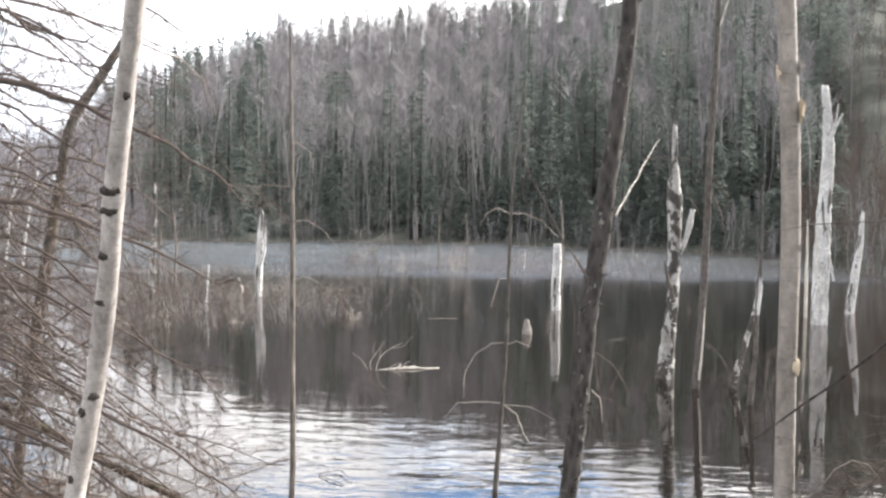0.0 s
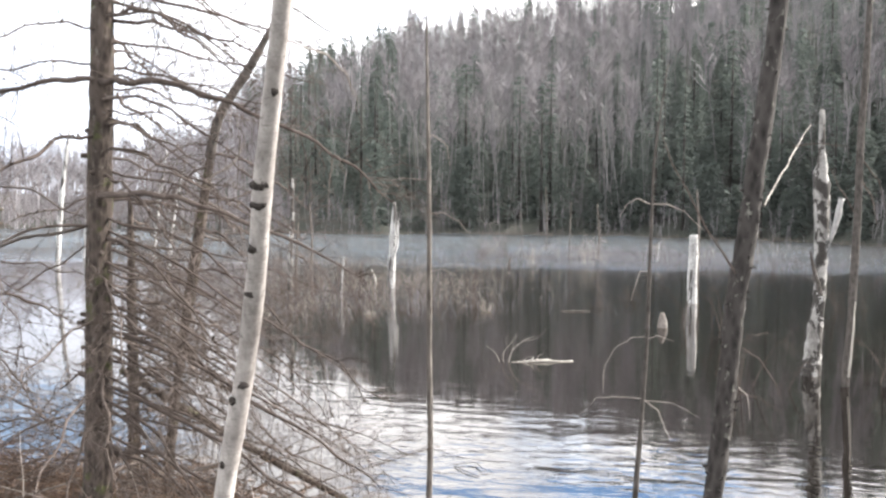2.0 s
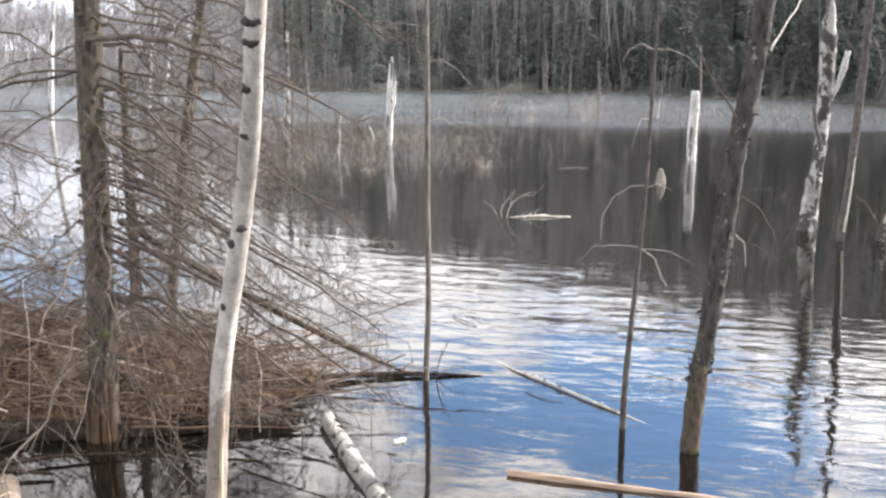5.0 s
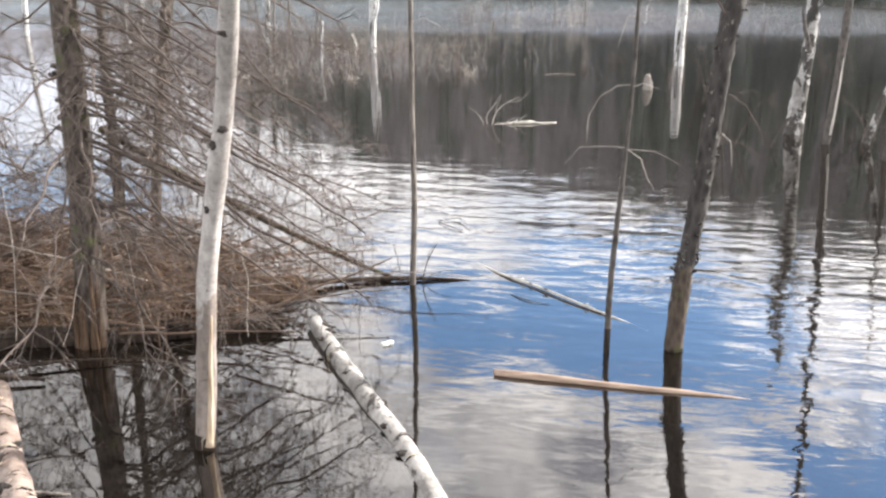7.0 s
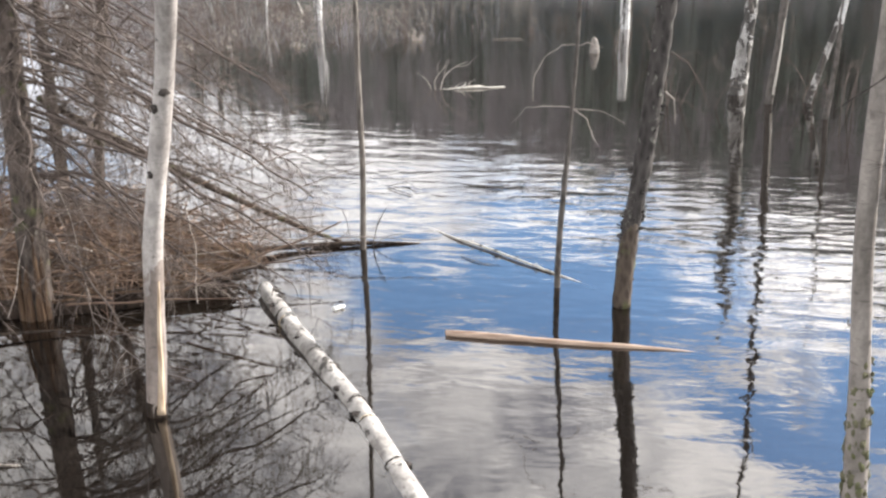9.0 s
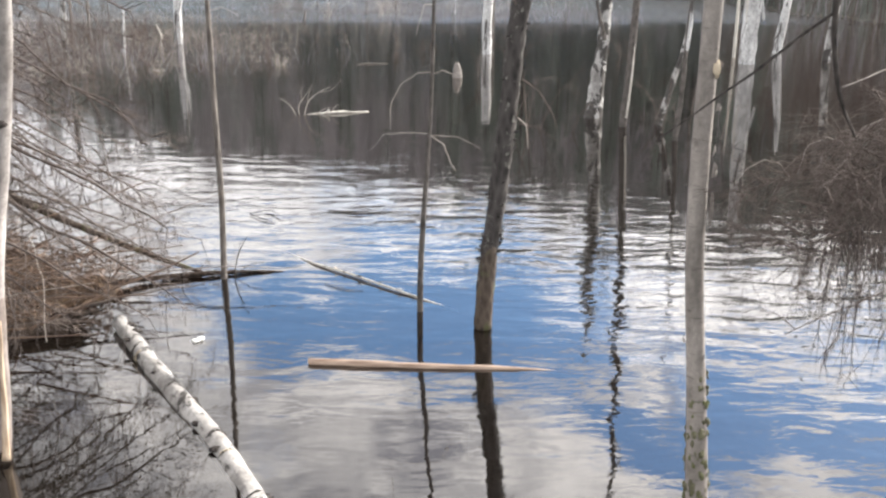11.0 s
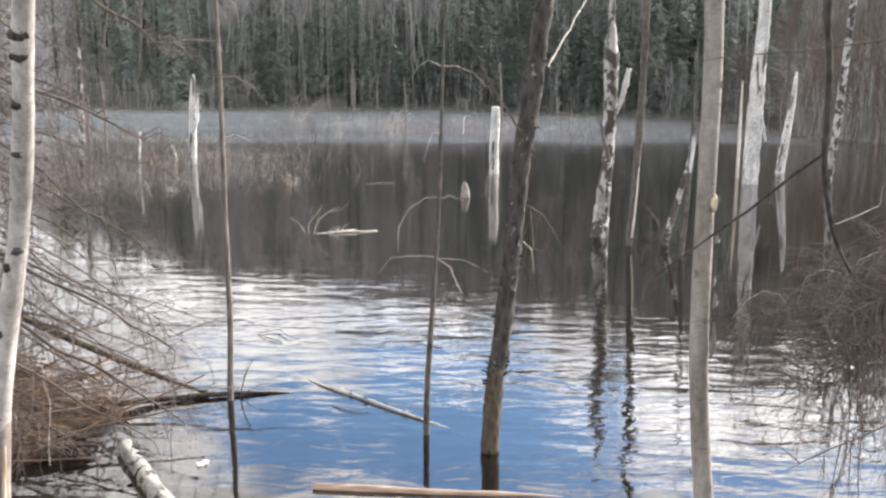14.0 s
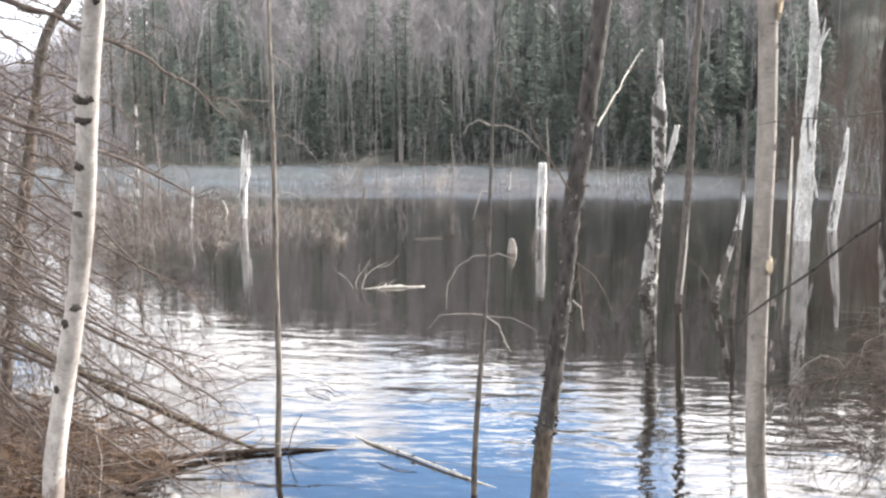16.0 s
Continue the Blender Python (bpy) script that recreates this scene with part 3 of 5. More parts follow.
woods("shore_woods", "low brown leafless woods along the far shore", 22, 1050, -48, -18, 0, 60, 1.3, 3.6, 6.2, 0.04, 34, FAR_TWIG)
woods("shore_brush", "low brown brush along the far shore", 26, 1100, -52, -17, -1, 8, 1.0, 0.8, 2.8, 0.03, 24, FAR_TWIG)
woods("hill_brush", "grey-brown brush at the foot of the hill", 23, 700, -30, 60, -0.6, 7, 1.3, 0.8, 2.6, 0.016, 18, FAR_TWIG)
woods("right_thicket", "brown leafless thicket on the near side of the hill", 24, 560, 20, 75, -1.0, 14, 1.2, 1.5, 5.0, 0.014, 34, BRUSH)


def marsh(name, label, seed, count, place, hmin, hmax, width, mat):
    """Marsh grass and brush stems standing in shallow water."""
    rng, b = random.Random(seed), Build()
    for _ in range(count):
        x, y, z = place(rng)
        h = rng.uniform(hmin, hmax)
        d = Vector((rng.uniform(-0.5, 0.5), rng.uniform(-0.3, 0.3), 1)).normalized()
        p = Vector((x, y, z))
        b.blade([p, p + d * h * 0.6, p + d * h + Vector((d.x * h * 0.6, 0, -0.15 * h))], width, Vector((1, 0.2, 0)))
    lone(name, b, mat, label, "grass", kind="stuff", shade=False)


def margin(rng):
    a = rng.uniform(-24, 40)
    d = shore_at(a) + rng.gauss(0.4, 1.0)
    return d * math.sin(radians(a)), d * math.cos(radians(a)), -0.1


def shallows(rng):
    cx, cy, sx, sy = rng.choice(((-1.5, 33, 3.5, 1.8), (1.5, 36, 3.5, 1.5), (-6.5, 22.5, 2.6, 1.6), (-4.2, 18.5, 1.6, 1.2), (4.5, 30, 2.5, 1.5), (-9, 27, 2.2, 2)))
    return rng.gauss(cx, sx), rng.gauss(cy, sy), -0.05


marsh("marsh_grass", "bleached dry grass fringing the far shore", 31, 5000, margin, 0.12, 0.45, 0.02, REED)
marsh("flooded_brush", "thin dead stems standing in the flooded shallows", 32, 2600, shallows, 0.08, 0.55, 0.008, FAR_TWIG)


def sprigs(name, label, seed, count, clusters, hmin, hmax, mat):
    """Fuzzy dead brush: bent stems with side twigs standing in the water."""
    rng, b = random.Random(seed), Build()
    for _ in range(count):
        cx, cy, sx, sy = rng.choice(clusters)
        p = Vector((rng.gauss(cx, sx), rng.gauss(cy, sy), -0.05))
        h = rng.uniform(hmin, hmax)
        d = Vector((rng.uniform(-0.7, 0.7), rng.uniform(-0.5, 0.5), 1)).normalized()
        tip = p + d * h + Vector((d.x * 0.5 * h, 0, -0.2 * h))
        b.blade([p, p + d * h * 0.6, tip], 0.011, Vector((1, 0.2, 0)))
        for _ in range(4):
            q = p.lerp(tip, rng.uniform(0.25, 0.95))
            e = Vector((rng.uniform(-1, 1), rng.uniform(-0.5, 0.5), rng.uniform(-0.1, 0.8))).normalized() * h * rng.uniform(0.2, 0.5)
            b.blade([q, q + e * 0.6, q + e + Vector((0, 0, -0.05 * h))], 0.008, Vector((0.2, 0.2, 1)).normalized())
    lone(name, b, mat, label, "brush", kind="stuff", shade=False)


sprigs("flooded_thicket", "fuzzy brown dead brush standing in the flooded shallows", 33, 400, ((-4.6, 17.5, 1.0, 1.0), (-5.4, 20.5, 1.5, 1.6), (-3.9, 21.5, 1.2, 1.5), (-6.6, 24.0, 2.0, 1.8), (-5.2, 27.5, 1.8, 1.5), (-2.8, 20.0, 1.3, 1.6)), 0.15, 0.7, PALE_TWIG)
sprigs("marsh_thicket", "pale dead brush on a drowned bar", 34, 420, ((-0.6, 34.0, 1.8, 1.0), (2.2, 33.5, 1.6, 1.2), (4.8, 31.0, 1.8, 1.2)), 0.25, 0.8, FAR_TWIG)


# ---- dead trees standing in the pond ----
def stem(name, pts, radii, mat, label, category="tree trunk", group="", seg=12, rough=0.03, torn=0.0, limbs=(), seed=0, stubs=0):
    """A standing trunk from below the water up; limbs: tuples of points, radii, material and label."""
    rng = random.Random(seed + 5)
    at = Vector((pts[0][0], pts[0][1], 0))
    e = thing(name, at, label, category, group)
    b = Build()
    sunk = [Vector(pts[0]) + (Vector(pts[0]) - Vector(pts[1])).normalized() * 0.7] + [Vector(p) for p in pts]
    line = b.tube(rel(sunk, at), (radii[0] * 1.08, *radii), seg, 6, rough, rng)
    top = line[-1]
    if torn:      # splintered top
        for k in range(9):
            a, r = 6.28 * k / 9 + rng.uniform(-0.2, 0.2), radii[-1] * 0.7
            p = top + Vector((r * math.cos(a), r * math.sin(a), -0.02))
            b.tube([p, p + Vector((rng.uniform(-0.02, 0.02), 0, torn * rng.uniform(0.3, 1)))], (radii[-1] * 0.38, 0.003), 4, 1)
    for _ in range(stubs):      # snapped stubs and lifted scales of bark
        k = rng.randrange(8, len(line) - 2)
        r = radii[0] * (1 - 0.5 * k / len(line))
        a = rng.uniform(0, 6.28)
        d = Vector((math.cos(a), math.sin(a), rng.uniform(-0.3, 0.6)))
        q = line[k].lerp(line[k + 1], rng.random()) + d * r * 0.75
        w = rng.uniform(0.006, 0.013)
        b.tube([q, q + d * rng.uniform(0.018, 0.042) + Vector((0, 0, rng.uniform(-0.02, 0.02)))], (w, w * 0.5), 5, 1, 0.2, rng)
    part("trunk", b, mat, e)
    for lp, lr, lm, ll in limbs:
        c = Build()
        if lr[0] < 0.012:
            c.tube(kinked(rel(lp, at), rng, 0.022 if lm == PALE_WOOD else 0.03), spread_radii([r * 0.85 for r in lr]), 6, 3, 0.15, rng)
        else:
            c.tube(kinked(rel(lp, at), rng, 0.015), spread_radii(lr), 9, 3, 0.12, rng)
        part("branch", c, lm, e, ll)
    return e


def knots(e, at, spots):
    """Dark scars on a birch: place in the world, width and height."""
    rng = random.Random(3)
    for x, y, z, w, h in spots:
        c = Build()
        c.blob(Vector((x, y, z)) - Vector(at), w * 1.25, 0.012, h * 1.2, rng, 0.35)
        part("knot", c, KNOT, e, "black branch scar")


def kinked(pts, rng, amount, extra=2):
    """Adds bends between the points of a branch."""
    p = [Vector(q) for q in pts]
    out = []
    for a, c in zip(p, p[1:]):
        out.append(a)
        for k in range(1, extra + 1):
            out.append(a.lerp(c, k / (extra + 1)) + Vector((rng.uniform(-1, 1), rng.uniform(-1, 1), rng.uniform(-1, 1))) * amount * (c - a).length)
    return out + [p[-1]]


def spread_radii(radii, extra=2):
    out = []
    for a, c in zip(radii, radii[1:]):
        out += [a + (c - a) * k / (extra + 1) for k in range(extra + 1)]
    return out + [radii[-1]]


def twigs_on(line, rng, count, size, b, droop=0.0, rad=0.0035, sub=3, spread=1.0):
    """Side twigs along a branch, each with a few finer ones."""
    for _ in range(count):
        i = rng.uniform(0.12, 1.0) * (len(line) - 1)
        k = min(int(i), len(line) - 2)
        p = line[k].lerp(line[k + 1], i - k)
        t = (line[k + 1] - line[k]).normalized()
        s = t.cross(Vector((rng.uniform(-1, 1), rng.uniform(-1, 1), rng.uniform(-1, 1)))).normalized()
        d = (t * rng.uniform(0.35, 0.9) + s * spread).normalized()
        ln = size * rng.uniform(0.4, 1.1)
        q, tip = p + d * ln * 0.5 + s * rng.uniform(-0.06, 0.06) * ln + Vector((0, 0, rng.uniform(-0.05, 0.08) * ln)), p + d * ln + Vector((0, 0, -droop * ln))
        b.tube([p, q, tip], (rad, rad * 0.75, rad * 0.3), 3, 1, close=False)
        for _ in range(sub):
            u = p.lerp(tip, rng.uniform(0.3, 1.0))
            d2 = (d + Vector((rng.uniform(-1, 1), rng.uniform(-1, 1), rng.uniform(-0.9, 0.5) - droop))).normalized()
            l2 = ln * rng.uniform(0.2, 0.55)
            b.tube([u, u + d2 * l2 * 0.5, u + d2 * l2 + Vector((0, 0, -droop * l2 * 0.6))], (rad * 0.5, rad * 0.42, rad * 0.2), 3, 1, close=False)


# white birch by the hummock, its foot stripped of bark
A0 = (-1.417, 3.491, 0)
birch = stem("birch_tree", [A0, (-1.388, 3.476, 0.239), (-1.365, 3.462, 0.49), (-1.338, 3.442, 0.736), (-1.288, 3.413, 0.982), (-1.243, 3.383, 1.179), (-1.191, 3.349, 1.405), (-1.134, 3.266, 1.632), (-1.077, 3.164, 1.849), (-1.026, 3.056, 2.059), (-0.938, 2.914, 2.407), (-0.888, 2.836, 2.608), (-0.747, 2.641, 3.345), (-0.659, 2.445, 4.325)],
             (0.0353, 0.0394, 0.0361, 0.0394, 0.0353, 0.0377, 0.0336, 0.0361, 0.032, 0.0336, 0.0287, 0.0295, 0.0246, 0.0164), BIRCH, "slender white birch with black scars, leaning from the water", "tree", seg=16, limbs=(
    ([(-0.921, 2.885, 2.499), (-0.798, 2.983, 2.463), (-0.742, 3.032, 2.406), (-0.705, 3.051, 2.3)], (0.0041, 0.0033, 0.0025, 0.001), PALE_TWIG, "drooping pale twig"),
    ([(-1.05, 3.071, 2.074), (-1.11, 3.051, 2.112), (-1.151, 3.051, 2.179)], (0.0049, 0.0033, 0.0016), TWIG, "short dead twig"),
    ([(-1.069, 3.11, 2.044), (-1.136, 3.08, 2.013), (-1.194, 3.071, 2.002)], (0.0041, 0.0033, 0.0016), TWIG, "short dead twig")))
# a browner, duller sleeve of bark over the lowest part of the trunk
browned = Build()
browned.tube(rel([A0, (-1.388, 3.476, 0.239), (-1.365, 3.462, 0.49), (-1.350, 3.452, 0.62), (-1.333, 3.439, 0.76)], A0), (0.0372, 0.0408, 0.0378, 0.0385, 0.033), 16, 4, 0.035, random.Random(15))
part("brown_bark", browned, BIRCH_BROWN, birch, "brownish mottled bark round the foot")
strip = Build()
strip.tube(rel([(-1.386, 3.462, 0.02), (-1.365, 3.452, 0.197), (-1.346, 3.438, 0.412), (-1.318, 3.416, 0.609)], A0), (0.017, 0.012, 0.009, 0.003), 8, 4, 0.1, random.Random(2))
# wet brown foot, coloured extra dark to stand in for the trunk's dim reflection
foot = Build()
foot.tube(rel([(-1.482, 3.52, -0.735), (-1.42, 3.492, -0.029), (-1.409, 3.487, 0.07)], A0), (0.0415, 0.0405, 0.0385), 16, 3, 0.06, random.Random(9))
part("wet_dimmed_foot", foot, WET_LOG, birch, "wet waterline round the trunk, darkened for its dim reflection")
part("torn_strip", strip, RAW_WOOD, birch, "strip of bare orange wood")
knots(birch, A0, [(x + dx, y - r * 0.86, z, w, h) for x, y, z, r, dx, w, h in (
    (-1.026, 3.056, 2.059, 0.031, -0.003, 0.025, 0.014), (-1.04, 3.085, 1.996, 0.032, 0, 0.02, 0.017), (-1.077, 3.164, 1.849, 0.033, -0.01, 0.015, 0.013), (-1.121, 3.242, 1.691, 0.034, 0, 0.017, 0.014),
    (-1.168, 3.325, 1.513, 0.035, 0.007, 0.019, 0.011), (-1.204, 3.356, 1.346, 0.036, 0.013, 0.015, 0.01), (-1.214, 3.364, 1.287, 0.036, -0.02, 0.01, 0.012), (-1.273, 3.403, 1.041, 0.037, -0.016, 0.008, 0.011), (-0.956, 2.939, 2.341, 0.03, 0.016, 0.01, 0.011))])

stem("dead_sapling", [(-0.882, 5.649, 0), (-0.868, 5.649, 0.494), (-0.877, 5.649, 1.105), (-0.883, 5.649, 1.913), (-0.899, 5.649, 2.662), (-0.908, 5.649, 3.106)], (0.0197, 0.0178, 0.0159, 0.014, 0.0094, 0.0037), STICK,
             "straight thin dead sapling in the water", "sapling", "thin dead saplings", 8, limbs=(
    ([(-0.884, 5.649, 1.933), (-0.789, 5.62, 1.941), (-0.688, 5.6, 1.88), (-0.606, 5.58, 1.784)], (0.0047, 0.0037, 0.0028, 0.0014), PALE_TWIG, "drooping pale twig"),
    ([(-0.893, 5.649, 2.386), (-0.862, 5.63, 2.397), (-0.781, 5.62, 2.34), (-0.758, 5.62, 2.213)], (0.0047, 0.0037, 0.0028, 0.0014), PALE_TWIG, "drooping pale twig"),
    ([(-0.881, 5.649, 1.588), (-0.798, 5.62, 1.61), (-0.698, 5.6, 1.564)], (0.0037, 0.0028, 0.0014), PALE_TWIG, "drooping pale twig"),
    ([(-0.888, 5.649, 2.14), (-1.051, 5.63, 2.145), (-1.13, 5.62, 2.123)], (0.0037, 0.0028, 0.0014), PALE_TWIG, "drooping pale twig")))
stem("dead_sapling", [(0.288, 5.04, 0), (0.291, 5.04, 0.256), (0.307, 5.04, 0.563), (0.327, 5.05, 0.865), (0.349, 5.05, 1.318), (0.355, 5.05, 1.639), (0.363, 5.05, 2.001), (0.372, 5.05, 2.263), (0.429, 5.05, 2.716)],
            (0.0176, 0.0167, 0.0148, 0.0119, 0.0105, 0.0095, 0.0076, 0.0057, 0.0029), GREY_BARK, "crooked dark dead sapling with arching bare twigs", "sapling", "thin dead saplings", 9, 0.06, limbs=(
    ([(0.351, 5.05, 1.318), (0.271, 5.04, 1.315), (0.182, 5.03, 1.252), (0.135, 5.02, 1.161), (0.129, 5.01, 1.03)], (0.0042, 0.0036, 0.003, 0.0027, 0.0017), PALE_TWIG, "arching bare twig"),
    ([(0.351, 5.05, 1.308), (0.401, 5.04, 1.329), (0.482, 5.03, 1.302)], (0.0048, 0.0031, 0.0014), PALE_TWIG, "arching bare twig"),
    ([(0.341, 5.05, 0.996), (0.22, 5.04, 1.002), (0.099, 5.03, 0.999), (0.022, 5.02, 0.916)], (0.0041, 0.0031, 0.0022, 0.0012), PALE_TWIG, "arching bare twig"),
    ([(0.331, 5.05, 0.996), (0.413, 5.04, 0.938), (0.445, 5.03, 0.849), (0.477, 5.02, 0.799)], (0.0053, 0.0041, 0.0029, 0.0016), PALE_TWIG, "arching bare twig"),
    ([(0.331, 5.05, 0.986), (0.482, 5.04, 0.98), (0.614, 5.03, 0.914)], (0.0038, 0.0025, 0.0011), PALE_TWIG, "arching bare twig"),
    ([(0.36, 5.05, 2.001), (0.289, 5.04, 2.029), (0.23, 5.03, 1.997), (0.201, 5.02, 1.936)], (0.0048, 0.0036, 0.0026, 0.0014), PALE_TWIG, "arching bare twig"),
    ([(0.36, 5.05, 2.001), (0.43, 5.04, 2.003), (0.522, 5.03, 1.966), (0.615, 5.02, 1.878)], (0.0048, 0.0036, 0.0026, 0.0014), PALE_TWIG, "arching bare twig"),
    ([(0.35, 5.05, 1.659), (0.31, 5.04, 1.658), (0.283, 5.03, 1.577), (0.265, 5.02, 1.506)], (0.0041, 0.0031, 0.0022, 0.0012), PALE_TWIG, "arching bare twig")))
dark = stem("dead_tree", [(0.611, 4.78, -0.047), (0.621, 4.79, 0.28), (0.662, 4.801, 0.595), (0.698, 4.809, 0.917), (0.727, 4.819, 1.259), (0.752, 4.828, 1.55), (0.795, 4.837, 1.835), (0.831, 4.846, 2.149), (0.877, 4.856, 2.518), (0.932, 4.873, 3.085), (0.951, 4.883, 4.304), (0.944, 4.883, 5.544)],
            (0.0462, 0.0426, 0.0453, 0.0462, 0.0471, 0.0488, 0.0488, 0.0471, 0.0444, 0.0417, 0.0337, 0.0178), SPRUCE_BARK, "dark-barked dead tree leaning out of the water", "tree", seg=16, rough=0.10, stubs=260, limbs=(
    ([(0.878, 4.852, 1.997), (0.956, 4.987, 2.104), (1.066, 5.163, 2.256), (1.215, 5.41, 2.431)], (0.0062, 0.0056, 0.0044, 0.0022), PALE_WOOD, "bleached snapped branch"),
    ([(1.033, 4.987, 2.292), (1.126, 4.987, 2.304), (1.292, 4.987, 2.294)], (0.0044, 0.0036, 0.0018), TWIG, "thin side twig"),
    ([(0.742, 4.79, 1.672), (0.645, 4.749, 1.815), (0.536, 4.728, 1.997), (0.427, 4.708, 2.191), (0.371, 4.698, 2.344)], (0.0071, 0.0053, 0.0044, 0.0036, 0.0018), TWIG, "long thin bare twig"),
    ([(0.779, 4.79, 1.312), (0.848, 4.728, 1.273), (0.912, 4.688, 1.172), (0.946, 4.666, 1.09)], (0.0053, 0.0044, 0.0036, 0.0018), TWIG, "drooping bare twig"),
    ([(0.764, 4.769, 1.126), (0.796, 4.718, 1.096), (0.807, 4.698, 0.982)], (0.0053, 0.0036, 0.0018), PALE_TWIG, "pale dead twig"),
    ([(0.765, 4.78, 1.095), (0.853, 4.718, 1.087), (0.948, 4.666, 1.028)], (0.0044, 0.0036, 0.0018), TWIG, "drooping bare twig")))

bare = Build()
bare.tube([(0, -0.004, 0.0), (0.006, -0.002, 0.15), (0.018, 0.001, 0.33), (0.034, 0.006, 0.46)], (0.0472, 0.0455, 0.0458, 0.033), 14, 4, 0.10, random.Random(14))
part("bare_foot", bare, MOSSY_POLE, dark, "brown barkless foot above the waterline")

# right-hand birch on the near bank, mossy at its foot, with curled bark
E0 = (0.989, 2.435, 0)
near = stem("birch_tree", [E0, (0.972, 2.435, 0.304), (0.953, 2.435, 0.557), (0.928, 2.435, 0.811), (0.901, 2.435, 1.074), (0.888, 2.435, 1.317), (0.885, 2.435, 1.662), (0.885, 2.435, 1.957), (0.875, 2.435, 2.231), (0.857, 2.435, 2.535), (0.817, 2.455, 3.447), (0.729, 2.486, 4.663)],
            (0.0353, 0.0336, 0.0302, 0.026, 0.0244, 0.0244, 0.0235, 0.0235, 0.0235, 0.0227, 0.0185, 0.0118), BIRCH_DULL, "dull cream birch trunk with peeling bark on the bank", "tree", seg=18, rough=0.02)
moss, rngm = Build(), random.Random(8)
for _ in range(420):      # cushions of moss, thinning upwards
    z, a = 0.80 * rngm.random() ** 1.9, rngm.uniform(0, 6.28)
    r = 0.034 - 0.010 * z
    s = rngm.uniform(0.004, 0.013) * (1.15 - 0.8 * z)
    moss.blob((-0.065 * z + r * math.cos(a), r * math.sin(a), z), s, s, s * 1.6, rngm, 0.35)
tagged(part("moss", moss, MOSSY, near, "olive moss round the foot"), kind="stuff")
rngf = random.Random(4)


def bark_curl(z, side, tall, size, mat):
    """A strip of bark peeled away from the trunk and rolled outwards."""
    x = 0.875 - 0.0305 * (z - 1.95) + 0.024 * side
    c, p = Build(), []
    for k in range(7):
        a = k / 6 * rngf.uniform(2.6, 3.6)
        p.append(Vector((x - E0[0] + side * size * math.sin(a) * 0.9, -0.012 - size * (1 - math.cos(a)), z + rngf.uniform(-0.003, 0.003))))
    c.blade(p, tall * 1.6, Vector((0.1 * side, 0, 1)).normalized())
    part("bark_curl", c, mat, near, "curled strip of pale bark")


for k in range(15):
    bark_curl(rngf.uniform(0.85, 2.6), rngf.choice((1, 1, -1)), rngf.uniform(0.012, 0.04), rngf.uniform(0.004, 0.010), BIRCH_DULL)
bark_curl(1.645, 1, 0.016, 0.008, BIRCH_DULL)
bark_curl(2.27, 1, 0.045, 0.012, FLAP)
bark_curl(2.36, -1, 0.03, 0.010, FLAP)
patch = Build()
patch.blob((0.901 - E0[0], -0.0225, 1.634), 0.010, 0.005, 0.021, rngf, 0.3)
part("bare_patch", patch, FLAP, near, "ochre patch of bared inner bark")

# snags farther out
stem("birch_snag", [(2.729, 11.618, 0), (2.757, 11.618, 0.439), (2.806, 11.639, 0.889), (2.826, 11.67, 1.254), (2.821, 11.67, 1.775), (2.805, 11.67, 2.296), (2.801, 11.67, 2.609), (2.791, 11.67, 3.078)], (0.104, 0.0871, 0.0713, 0.0673, 0.0812, 0.0911, 0.0376, 0.0257), BIRCH_SPOTTED,
     "broken white birch snag blotched with black", "tree", "birch snags", 14, 0.19, 0.08, limbs=(
    ([(2.841, 11.618, 1.442), (2.918, 11.587, 1.653), (2.974, 11.566, 1.884), (3.005, 11.566, 2.073)], (0.0178, 0.0277, 0.0376, 0.0297), BIRCH_SNAG, "splintered white side stub"),
    ([(2.805, 11.566, 0.941), (2.71, 11.566, 1.303), (2.674, 11.566, 1.458)], (0.0297, 0.0198, 0.0099), GREY_BARK, "dark stub")), seed=1)
stem("dead_tree", [(2.936, 10.974, 0), (2.98, 10.974, 0.629), (3.002, 10.974, 1.257), (3.022, 10.974, 1.99), (3.031, 10.974, 2.722), (3.068, 10.974, 3.56), (3.084, 10.974, 4.398), (3.084, 10.974, 5.444)], (0.0467, 0.0447, 0.0427, 0.0417, 0.0397, 0.0367, 0.0298, 0.0119), GREY_BARK,
     "slim grey dead tree standing in the pond", "tree", "dead trees", 10, 0.06, limbs=(
    ([(2.964, 10.932, 0.105), (2.993, 10.932, 0.525), (3.012, 10.932, 0.944)], (0.0139, 0.0119, 0.004), PALE_WOOD, "bare pale strip"),
    ([(3.073, 10.974, 4.084), (3.15, 10.974, 4.295), (3.206, 10.974, 4.506)], (0.0179, 0.0129, 0.006), PALE_WOOD, "bleached snapped branch"),
    ([(3.043, 10.974, 2.304), (3.154, 10.974, 2.099), (3.227, 10.974, 1.787)], (0.0099, 0.0079, 0.003), TWIG, "drooping bare twig"),
    ([(3.037, 10.974, 2.513), (3.233, 10.974, 2.258), (3.349, 10.974, 1.895)], (0.0089, 0.007, 0.003), TWIG, "drooping bare twig"),
    ([(3.014, 10.974, 1.885), (2.817, 10.974, 2.193), (2.727, 10.974, 2.399)], (0.0089, 0.006, 0.003), TWIG, "thin bare twig")), seed=2)
stem("birch_snag", [(3.387, 11.048, 0), (3.481, 11.048, 0.371), (3.595, 11.048, 0.796), (3.648, 11.048, 1.114)], (0.045, 0.038, 0.028, 0.012), BIRCH_SPOTTED, "leaning broken birch pole in the water", "tree", "birch snags", 10, 0.06, 0.1, seed=3)
